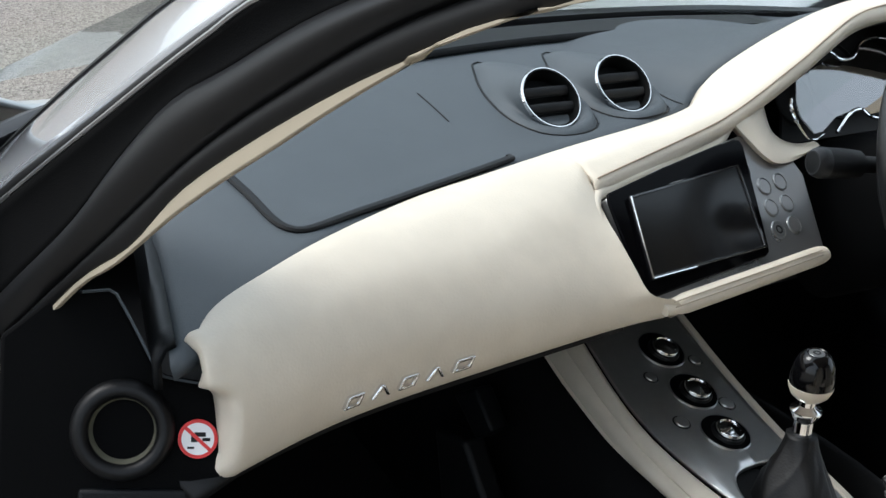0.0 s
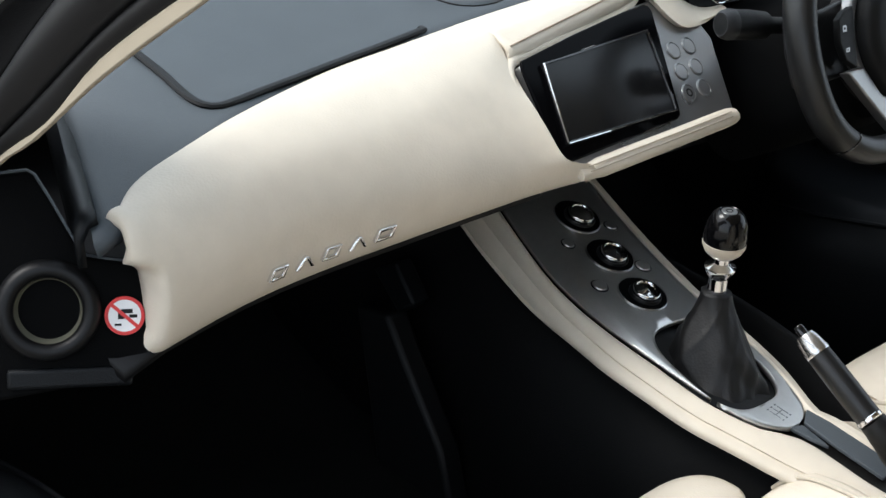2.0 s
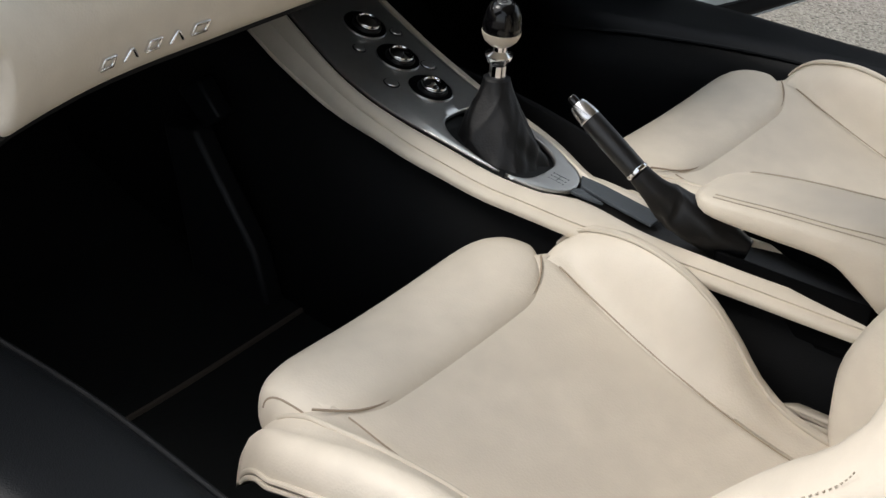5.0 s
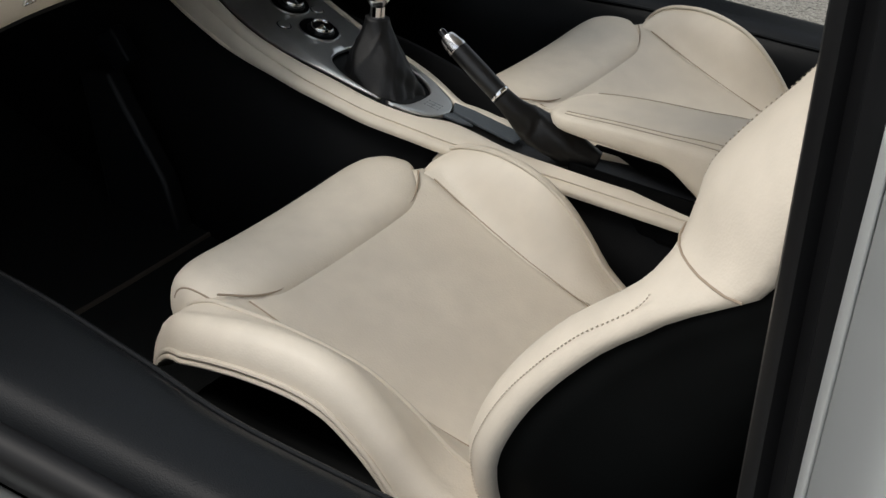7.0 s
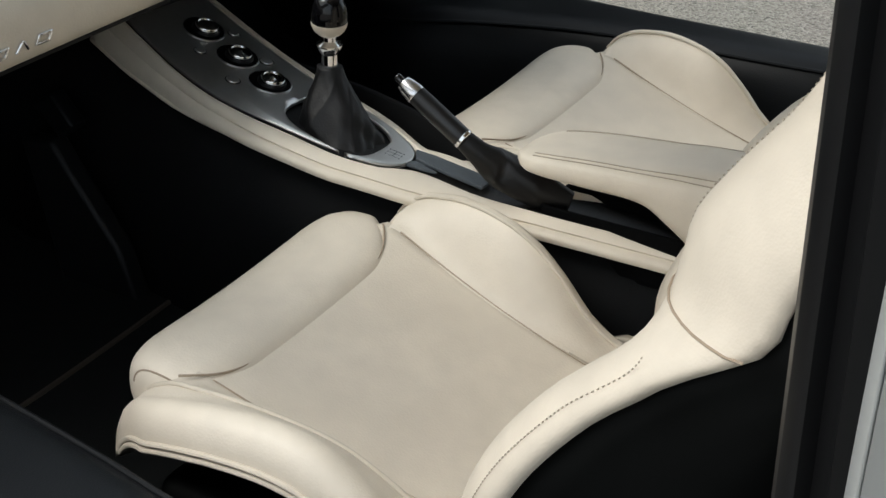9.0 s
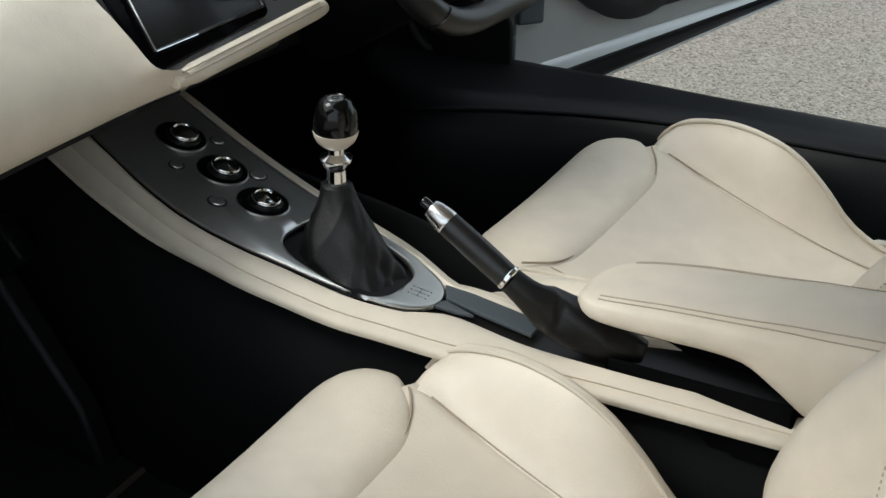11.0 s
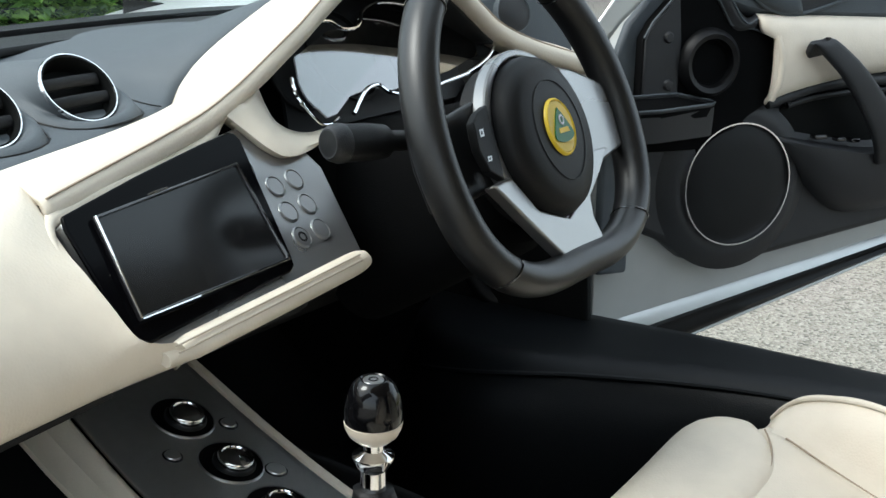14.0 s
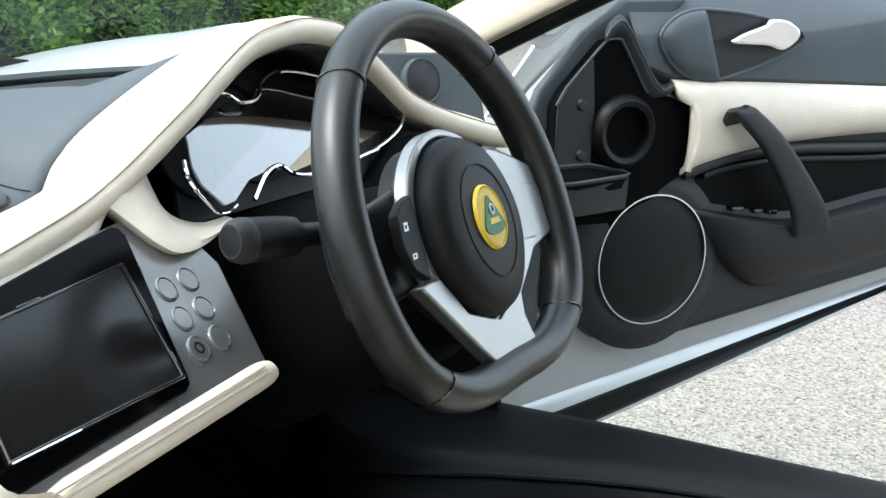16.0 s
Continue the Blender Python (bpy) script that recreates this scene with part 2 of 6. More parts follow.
# ---- the ground, the hedge, the far green ----
def gravel_material():
    m = bpy.data.materials.new("bound_gravel")
    m.use_nodes = True
    nt = m.node_tree
    b = nt.nodes["Principled BSDF"]
    b.inputs["Roughness"].default_value = 0.9
    co = nt.nodes.new("ShaderNodeTexCoord")
    v = nt.nodes.new("ShaderNodeTexVoronoi")
    v.inputs["Scale"].default_value = 150
    n = nt.nodes.new("ShaderNodeTexNoise")
    n.inputs["Scale"].default_value = 1.3
    r = nt.nodes.new("ShaderNodeValToRGB")
    e = r.color_ramp.elements
    e[0].position, e[0].color = 0.0, (0.05, 0.045, 0.04, 1)
    e[1].position, e[1].color = 1.0, (0.36, 0.33, 0.29, 1)
    k = r.color_ramp.elements.new(0.35)
    k.color = (0.21, 0.188, 0.16, 1)
    nt.links.new(co.outputs["Object"], v.inputs["Vector"])
    nt.links.new(co.outputs["Object"], n.inputs["Vector"])
    nt.links.new(v.outputs["Color"], r.inputs[0])
    mix = nt.nodes.new("ShaderNodeMix")
    mix.data_type, mix.blend_type = "RGBA", "MULTIPLY"
    mix.inputs[0].default_value = 0.15
    nt.links.new(r.outputs[0], mix.inputs[6])
    nt.links.new(n.outputs["Color"], mix.inputs[7])
    nt.links.new(mix.outputs[2], b.inputs["Base Color"])
    bp = nt.nodes.new("ShaderNodeBump")
    bp.inputs["Strength"].default_value, bp.inputs["Distance"].default_value = 0.8, 0.006
    nt.links.new(v.outputs["Distance"], bp.inputs["Height"])
    nt.links.new(bp.outputs[0], b.inputs["Normal"])
    return m


bm = bmesh.new()
bmesh.ops.create_grid(bm, x_segments=2, y_segments=2, size=400)
ground = part("ground", bm, gravel_material())
tagged(ground, "speckled tan and grey bound gravel drive", "ground", kind="structure")

# ---- the dashboard ----
MID = 0.03  # the car's middle line
# x, then y and z of the seam between the grey top and the cream leather
SEAM_LINE = [(-0.598, 0.100, 0.692), (-0.56, 0.135, 0.700), (-0.50, 0.165, 0.706), (-0.42, 0.198, 0.712), (-0.30, 0.236, 0.718), (-0.22, 0.250, 0.723), (-0.14, 0.262, 0.729), (-0.06, 0.273, 0.734),
             (0.02, 0.282, 0.739), (0.08, 0.292, 0.743), (0.122, 0.306, 0.745), (0.146, 0.322, 0.746), (0.158, 0.327, 0.757), (0.172, 0.323, 0.773), (0.20, 0.316, 0.793), (0.25, 0.304, 0.821), (0.29, 0.294, 0.839), (0.335, 0.283, 0.850),
             (0.40, 0.277, 0.840), (0.46, 0.268, 0.812), (0.54, 0.250, 0.772), (0.66, 0.215, 0.746)]
# x, then y and z down the passenger's leather face, from its roll to its lower edge
FACE = [(-0.598, 0.082, 0.688, 0.072, 0.665, 0.070, 0.635, 0.075, 0.600, 0.080, 0.582),
        (-0.56, 0.108, 0.698, 0.086, 0.674, 0.078, 0.640, 0.082, 0.605, 0.092, 0.588),
        (-0.45, 0.158, 0.715, 0.120, 0.697, 0.098, 0.660, 0.100, 0.620, 0.110, 0.598),
        (-0.30, 0.190, 0.722, 0.142, 0.702, 0.108, 0.662, 0.104, 0.628, 0.114, 0.607),
        (-0.15, 0.232, 0.7345, 0.184, 0.7215, 0.133, 0.678, 0.108, 0.645, 0.112, 0.617)]
# x, then y and z of the rolled lip over the screen and the dials
LIP_LINE = [(-0.27, 0.165, 0.704), (-0.16, 0.181, 0.717), (-0.12, 0.188, 0.723), (0.0, 0.202, 0.742), (0.055, 0.204, 0.755), (0.09, 0.204, 0.769), (0.125, 0.203, 0.787), (0.15, 0.202, 0.801), (0.171, 0.202, 0.812), (0.201, 0.201, 0.831), (0.237, 0.200, 0.851),
            (0.269, 0.200, 0.859), (0.311, 0.200, 0.863), (0.348, 0.200, 0.860), (0.382, 0.200, 0.853), (0.43, 0.200, 0.828), (0.465, 0.200, 0.808), (0.503, 0.198, 0.786), (0.555, 0.190, 0.766), (0.613, 0.176, 0.749), (0.66, 0.166, 0.738)]

dashboard = thing("dashboard", pose(0, 0.3, 0.3), "cream leather and dark grey dashboard with hooded dials", "dashboard")


def panel_row(x, n=26):
    sy, sz = along(SEAM_LINE, x)
    f = along(FACE, x)
    return [(x, y, z) for y, z in spline([(sy + 0.004, sz - 0.006), (sy, sz)] + [(f[k], f[k + 1]) for k in range(0, 10, 2)] + [(f[8] + 0.016, f[9] - 0.002)], n)]


def hood_row(x, n=20):
    sy, sz = along(SEAM_LINE, x)
    ly, lz = along(LIP_LINE, x)
    k = min(1.0, max(0.0, (x - 0.08) / 0.12))
    return [(x, y, z) for y, z in spline([(sy + 0.004, sz - 0.006), (sy, sz), (sy - 0.3 * (sy - ly), sz + 0.3 * (lz - sz) + 0.006 + 0.003 * k), (sy - 0.65 * (sy - ly), sz + 0.65 * (lz - sz) + 0.012 - 0.004 * k), (ly + 0.016, lz + 0.010 - 0.003 * k), (ly + 0.003, lz + 0.004), (ly, lz - 0.006), (ly + 0.006, lz - 0.014), (ly + 0.03, lz - 0.016)], n)]


SCR = axes((-0.116, 0.163, 0.714), (0.160, 0.010, 0.006), (0.0, 0.67, 0.74))
# height, then where the leather turns the corner at the door and where it ends there
END_TURN = np.array([(0.580, -0.566, -0.584), (0.590, -0.563, -0.577), (0.600, -0.5635, -0.5735), (0.630, -0.565, -0.572), (0.650, -0.567, -0.5745), (0.657, -0.569, -0.579), (0.665, -0.574, -0.589), (0.672, -0.578, -0.592), (0.685, -0.581, -0.5925), (0.70, -0.582, -0.5915)])
# height on the panel, then along, up and out of the screen's plane where the leather meets its surround and the strip below
SCREEN_SIDE = [(0.615, 0.006, -0.1125, -0.010), (0.619, 0.006, -0.1115, -0.002), (0.625, 0.002, -0.1065, 0.0045), (0.632, -0.004, -0.1005, 0.0055), (0.638, -0.015, -0.0965, 0.0045), (0.643, -0.0245, -0.0910, 0.0035), (0.650, -0.0285, -0.0830, 0.0030),
               (0.670, -0.0305, -0.0590, 0.0030), (0.690, -0.0300, -0.0320, 0.0), (0.705, -0.0270, -0.0120, -0.006)]
RUN = 52
rows = []
turns = [(np.interp(p[2], END_TURN[:, 0], END_TURN[:, 1]), np.interp(p[2], END_TURN[:, 0], END_TURN[:, 2])) for p in panel_row(-0.575, RUN)]
for k in range(8, 0, -1):
    a = min(1.0, k / 6) * math.pi / 2
    row = []
    for i, (turn, end) in enumerate(turns):
        p, q = panel_row(turn, RUN), max(4, min(RUN - 9, i))
        ty, tz = p[q + 1][1] - p[q - 1][1], p[q + 1][2] - p[q - 1][2]
        n = math.hypot(ty, tz)
        push = (0.012 * (1 - math.cos(a)) + 0.009 * max(0, k - 6)) * float(np.interp(p[i][2], (0.660, 0.680), (1.0, 0.35)))
        row.append((turn - (turn - end) * math.sin(a), p[i][1] - tz / n * push, p[i][2] + ty / n * push))
    rows.append(row)
for u in np.linspace(0, 1, 12)[:-1]:
    rows.append([panel_row(turn * (1 - u) - 0.49 * u, RUN)[i] for i, (turn, end) in enumerate(turns)])
for x in np.linspace(-0.49, -0.18, 30):
    rows.append(panel_row(x, RUN))
start, slope = np.array(panel_row(-0.18, RUN)), (np.array(panel_row(-0.18, RUN)) - np.array(panel_row(-0.19, RUN))) / 0.01
lip = [p for p in hood_row(-0.124, 80)[2:] if p[1] > along(LIP_LINE, -0.124)[0] + 0.002]
far, curl = [], []
for x, y, z in panel_row(-0.15, RUN):
    side = SCR @ Vector(along(SCREEN_SIDE, z))
    g = min(1, max(0, (z - 0.700) / 0.020))
    top = Vector((-0.124, max(y, lip[-1][1]), float(np.interp(max(y, lip[-1][1]), [p[1] for p in lip][::-1], [p[2] for p in lip][::-1]))))
    far.append(side.lerp(top, g * g * (3 - 2 * g)))
    curl.append(Vector((0.003, 0.009, -0.004)).lerp(Vector((0.004, 0.0, -0.003)), g))
for t in np.linspace(0, 1, 13)[1:]:
    row = []
    for a, m, b in zip(start, slope, far):
        b = np.array(b)
        c = a + m * 0.55 * max(0.02, b[0] - a[0])
        row.append((1 - t) ** 2 * a + 2 * t * (1 - t) * c + t * t * b)
    rows.append(row)
rows.append([p + q for p, q in zip(far, curl)])
part("knee_panel", loft(rows), LEATHER, dashboard, "cream leather panel", solid=0.003, angle=60, outer=(0, -1, 0.2))


rows = [hood_row(x) for x in np.linspace(-0.130, 0.66, 88)]
part("hood", loft(rows), LEATHER, dashboard, "rolled cream leather hood", solid=0.005, angle=60)
path = [(x, along(LIP_LINE, x)[0] + 0.0045, along(LIP_LINE, x)[1] + 0.0058) for x in np.linspace(0.64, -0.126, 90)]
part("stitching", tube(path, 0.0008, 5), SEAM, dashboard, "fine dark stitching")

TOP_BACK = [(-0.66, 0.46, 0.700), (-0.5, 0.53, 0.728), (-0.2, 0.60, 0.752), (0.1, 0.62, 0.765), (0.45, 0.60, 0.768), (0.7, 0.54, 0.765)]


def top_row(x, n=16):
    sy, sz = along(SEAM_LINE, x)
    by, bz = along(TOP_BACK, x)
    lift = 0.5 * max(0, sz - 0.76)
    return [(x, y, z) for y, z in spline([(sy + 0.002, sz - 0.008), (sy + 0.006, sz - 0.002), (sy + 0.04, sz - 0.002 - lift * 0.35), (sy + 0.5 * (by - sy), bz + 0.3 * (sz - bz) - 0.004), (by, bz)], n)]


def left_edge(y):
    """The vinyl's edge beside the passenger's door."""
    return -0.621 + 0.455 * (y - 0.082)


rows = []
for x in np.linspace(-0.625, 0.66, 76):
    w = max(0.0, (-0.40 - x) / 0.225)
    rows.append([(p[0] + w * (left_edge(p[1]) + 0.625), p[1], p[2] - 0.006 * max(0, w - 0.93) / 0.07) for p in top_row(x)])
part("dash_top", loft(rows), DASH, dashboard, "dark grey vinyl top", solid=0.012, angle=60)


def top_z(x, y):
    r = top_row(x, 40)
    return float(np.interp(y, [q[1] for q in r], [q[2] for q in r]))


# the airbag lid's groove
path = spline([(-0.427, 0.350), (-0.431, 0.298), (-0.437, 0.250), (-0.433, 0.230), (-0.417, 0.224), (-0.361, 0.236), (-0.253, 0.258), (-0.163, 0.275), (-0.156, 0.281)], 60)
part("airbag_groove", tube([(x, y, top_z(x, y) + 0.001) for x, y in path], 0.0042, 8, flat=0.7), BLACK, dashboard, "black airbag lid seam")
for line in ([(0.136, 0.397), (0.124, 0.318)], [(-0.141, 0.444), (-0.157, 0.372)]):
    path = spline(line, 12)
    part("top_seam", tube([(x, y, top_z(x, y) + 0.0006) for x, y in path], 0.0007, 6), BLACK, dashboard, "fine seam in the vinyl")
# demister slot under the windscreen
rows = [[(x, along(TOP_BACK, x)[0] - d, along(TOP_BACK, x)[1] + h) for d, h in ((0.085, -0.002), (0.08, 0.004), (0.03, 0.005), (0.025, -0.002))] for x in np.linspace(-0.1, 0.52, 30)]
part("demister_slot", loft(rows), BLACK, dashboard, "black demister slot", solid=0.004)
rows = [[(x, along(TOP_BACK, x)[0] + d, along(TOP_BACK, x)[1] + h) for d, h in ((-0.012, -0.004), (-0.01, 0.008), (0.01, 0.01), (0.03, 0.004))] for x in np.linspace(-0.62, 0.68, 40)]
part("screen_seal", loft(rows), RUBBER, dashboard, "black windscreen seal", solid=0.004)

# round vents on the grey top
VENT_TURN = ((1, -0.10, 0.03), (0.08, 0.68, 0.73))
for vx, vy, vz in ((-0.046, 0.347, 0.757), (0.061, 0.350, 0.763)):
    m = axes((vx, vy, vz), *VENT_TURN) @ Matrix.Scale(0.93, 4)
    eye = spline([(0.052, -0.012), (0.058, 0.03), (0.060, 0.07), (0.052, 0.12), (0.032, 0.158), (0.004, 0.125), (-0.026, 0.075), (-0.044, 0.02), (-0.041, -0.02), (-0.022, -0.043), (0.008, -0.048), (0.036, -0.037), (0.052, -0.012)], 41)[:-1]
    k0 = int(np.argmin([math.hypot(px - 0.035, py) for px, py in eye]))
    eye = np.roll(eye, -k0, axis=0)
    rows = []
    for s in np.linspace(0, 1, 8):
        row = []
        for (ex, ey), a in zip(eye, np.linspace(0, 2 * math.pi, 40, endpoint=False)):
            base = Vector((vx + ex, vy + ey, top_z(vx + ex, vy + ey) - 0.002))
            rim = m @ Vector((0.0378 * math.cos(a), 0.0378 * math.sin(a), 0.0))
            row.append(base.lerp(rim, s) + Vector((0, 0, 0.010 * math.sin(math.pi * s) * (1 - s))))
        rows.append(row)
    vent = part("air_vent", loft(rows, True, False), DASH, dashboard, "round grey air vent", angle=70)
    part("pod_seam", tube([(vx + ex, vy + ey, top_z(vx + ex, vy + ey) + 0.0004) for ex, ey in eye], 0.0011, 6, True), BLACK, vent, "dark seam round the vent")
    part("vent_ring", lathe([(0.0349, 0.0), (0.0355, 0.0025), (0.0368, 0.0025), (0.0378, -0.001)], m, 48), CHROME, vent, "thin chrome ring")
    part("vent_throat", lathe([(0.0353, 0.0016), (0.0338, 0.0018), (0.0325, -0.002), (0.031, -0.016), (0.0001, -0.016)], m, 36), DARKSEAT, vent)
    for k in (-1, 1):
        w = 0.0295
        rows = [[m @ Vector((w * t, k * 0.010 + 0.0046 * math.cos(q) + 0.003 * math.sin(q), -0.004 + 0.0030 * math.sin(q) - 0.001 * t * t)) for q in np.linspace(0, 2 * math.pi, 14, endpoint=False)] for t in np.linspace(-1, 1, 9)]
        part("slat", loft(rows, True, True), BLACK, vent, angle=70)

# centre fascia, screen, keys
fascia = [(-0.016, 0.008), (0.06, 0.022), (0.178, 0.034), (0.205, 0.036), (0.226, 0.010), (0.262, 0.004), (0.270, -0.02), (0.246, -0.099), (-0.020, -0.098)]
part("fascia", plate(fascia, SCR @ pose(0, 0, -0.006), 0.02), SILVER, dashboard, "satin silver fascia", bevel=0.002)
screen = part("touch_screen", plate([(-0.016, 0.011), (0.07, 0.022), (0.15, 0.030), (0.186, 0.032), (0.192, 0.030), (0.194, 0.023), (0.160, -0.080), (0.157, -0.086), (0.150, -0.089), (-0.016, -0.092), (-0.024, -0.089), (-0.028, -0.082), (-0.020, 0.002)], SCR @ pose(0, 0, -0.001), 0.004), PIANO, dashboard, "gloss black screen surround", bevel=0.0015)
part("display", plate([(0.007, 0.0), (0.166, 0.003), (0.150, -0.079), (-0.012, -0.074)], SCR @ pose(0, 0, 0.0012), 0.002), SCREEN, screen, "dark touch display")
# chrome lines added only where the glossy bezel glints
for line in ([(0.0052, 0.0015), (-0.0142, -0.0755)], [(-0.0142, -0.0762), (0.045, -0.0783)], [(0.060, 0.0035), (0.082, 0.0040)]):
    part("bezel_edge", tube([SCR @ Vector((u, v, 0.0036)) for u, v in line], 0.0008, 6), CHROME, screen, "thin bright line set in for the bezel glint")
part("bezel", ring([(0.0042, 0.0022), (0.1688, 0.0052), (0.1525, -0.0815), (-0.0150, -0.0765)], [(0.007, 0.0), (0.166, 0.003), (0.150, -0.079), (-0.012, -0.074)], SCR @ pose(0, 0, 0.003), 0.004), GLOSS, screen, bevel=0.001)
for row in range(3):
    for col in range(2):
        m = SCR @ pose(0.201 - 0.005 * row + 0.0262 * col, -0.0215 - 0.0230 * row, -0.006)
        key = part("key", lathe([(0.0001, 0.0012), (0.0078, 0.0012), (0.0084, 0.0002)], m, 24), SILVER, dashboard, "round silver key")
        part("key_ring", lathe([(0.0084, 0.0), (0.0088, 0.0016), (0.0096, 0.0012), (0.0098, -0.0002)], m, 24), ALU, key)
        if row == 2 and col == 0:
            part("key_mark", lathe([(0.0028, 0.0014), (0.0032, 0.0018), (0.0044, 0.0018), (0.0046, 0.0014)], m, 16), BLACK, key)

# leather roll round the screen's inner corner
path = [(x, along(LIP_LINE, x)[0] + 0.003, along(LIP_LINE, x)[1] - 0.0105 - 0.006 * min(1, max(0, (x + 0.06) / 0.08))) for x in (0.05, 0.0, -0.06, -0.105)]
path = spline([(0.10, 0.224, 0.762), (0.075, 0.214, 0.750)] + path + [(-0.132, 0.185, 0.712), (-0.146, 0.166, 0.700), (-0.1475, 0.150, 0.688), (-0.148, 0.138, 0.676)], 110)
part("corner_roll", tube(path, 0.0056, 12, up=(0, -0.7, 0.7), scale=[min(1.0, 0.25 + (109 - i) / 16) for i in range(110)]), LEATHER, dashboard, "cream leather edge roll", angle=80)
# cream strip under the screen
path = spline([tuple(SCR @ Vector((u, v, w))) for u, v, w in ((-0.012, -0.1055, -0.0040), (0.02, -0.1055, -0.003), (0.12, -0.1055, -0.003), (0.239, -0.1050, -0.003))], 36)
part("lower_strip", tube(path, 0.0098, 16, flat=0.8, up=(0, -0.6, 0.8), scale=[min(1.0, 0.6 + i / 10) if i < 33 else (0.98, 0.92, 0.75)[i - 33] for i in range(36)]), LEATHER, dashboard, "cream leather strip", angle=70)
for d in (-0.002, 0.002):
    part("stitching", tube([(x, y - 0.0058 + d * 0.7, z + 0.0058 + d) for x, y, z in path[1:-2]], 0.0007, 5), THREAD, dashboard)

# chrome badge: plain slanted strokes along the panel's lower edge
def face_y(x, z):
    r = [p for p in panel_row(x, 60) if p[2] < along(FACE, x)[1] - 0.02]
    return float(np.interp(z, [p[2] for p in r][::-1], [p[1] for p in r][::-1]))


for k in range(5):
    x, z = -0.467 + 0.0272 * k, 0.6132 + 0.0014 * k
    y, y2 = face_y(x, z + 0.006), face_y(x + 0.02, z + 0.006)
    m = axes((x, y - 0.0022, z), (0.02, y2 - y, 0.001), (0, face_y(x, z + 0.010) - face_y(x, z), 0.010))
    bm = bmesh.new()
    w = 0.020 + 0.003 * (k == 4)
    if k % 2:
        plate([(0.001, 0.0), (0.0045, 0.0), (0.0125, 0.0115), (0.009, 0.0115)], m, 0.004, bm)
        plate([(0.0095, 0.0115), (0.0125, 0.0115), (w, 0.0), (w - 0.0035, 0.0)], m @ pose(0, 0, 0.0004), 0.004, bm)
    else:
        ring([(0.0, 0.0), (w - 0.003, 0.0), (w, 0.0115), (0.004, 0.0115)], [(0.0035, 0.0025), (w - 0.006, 0.0025), (w - 0.0035, 0.009), (0.006, 0.009)], m, 0.004, bm)
    part("badge_stroke", bm, CHROME, dashboard, "small chrome badge stroke", bevel=0.0013)

# dials under the hood
rows = []
for x in np.linspace(0.128, 0.50, 44):
    ly, lz = along(LIP_LINE, x)
    rows.append([(x, ly + 0.012, lz - 0.014), (x, 0.245, lz - 0.018), (x, 0.285, lz - 0.03), (x, 0.268, 0.735), (x, 0.205, 0.700)])
part("binnacle", loft(rows), BLACK, dashboard, "black dial binnacle", solid=0.004)
DIAL = axes((0.285, 0.222, 0.775), (1, 0.0, 0), (0, 0.55, 0.83))
part("dial_face", plate([(-0.13, -0.05), (0.16, -0.05), (0.165, 0.01), (0.10, 0.055), (0.0, 0.07), (-0.08, 0.05)], DIAL @ pose(0, 0, -0.012), 0.004), BLACK, dashboard)
for cx, cy, r in ((-0.01, 0.012, 0.046), (-0.09, -0.004, 0.03), (0.085, -0.004, 0.03)):
    part("dial", lathe([(0.0001, 0.0), (r * 0.9, 0.0), (r * 0.94, 0.003), (r, 0.002), (r, 0.0)], DIAL @ pose(cx, cy, -0.011), 36), BLACK, dashboard, "round black dial")
trim = spline([(-0.050, 0.0405), (-0.029, 0.038), (-0.017, 0.030), (0.002, 0.029), (0.014, 0.034), (0.024, 0.0435), (0.048, 0.050), (0.081, 0.048), (0.130, 0.036), (0.193, 0.022), (0.222, 0.015), (0.230, 0.006), (0.224, -0.006), (0.198, -0.021), (0.167, -0.030), (0.139, -0.035)], 110)
part("dial_trim", tube([DIAL @ Vector((x, y, 0.007)) for x, y in trim], 0.0017, 8), CHROME, dashboard, "thin chrome dial trim")
low = spline([(-0.064, -0.050), (-0.048, -0.040), (-0.035, -0.033), (-0.022, -0.029), (-0.010, -0.0295), (0.001, -0.038), (0.022, -0.042), (0.059, -0.042), (0.139, -0.036)], 60)
part("dial_trim", tube([DIAL @ Vector((x, y, 0.010)) for x, y in low], 0.0020, 8), CHROME, dashboard)
side = spline([(-0.1205, -0.008), (-0.1245, -0.020), (-0.121, -0.036), (-0.112, -0.051), (-0.098, -0.0535), (-0.085, -0.050)], 40)
part("dial_trim", tube([DIAL @ Vector((x, y, 0.009)) for x, y in side], 0.0014, 8, scale=[1.5 if i < 14 else 0.8 for i in range(40)]), CHROME, dashboard)
part("dial_glass", plate([(-0.110, -0.010), (-0.112, -0.026), (-0.100, -0.046), (-0.085, -0.045), (-0.052, -0.032), (-0.010, -0.028), (0.012, -0.036), (0.13, -0.030), (0.20, -0.02), (0.215, 0.01), (0.14, 0.034), (0.067, 0.048), (0.03, 0.04), (0.01, 0.030), (-0.024, 0.034), (-0.095, 0.014)], axes((0.285, 0.222, 0.776), (1, 0.05, 0.0), (0, 0.62, 0.78)), 0.002), DIALGLASS, dashboard, "clear dial cover")
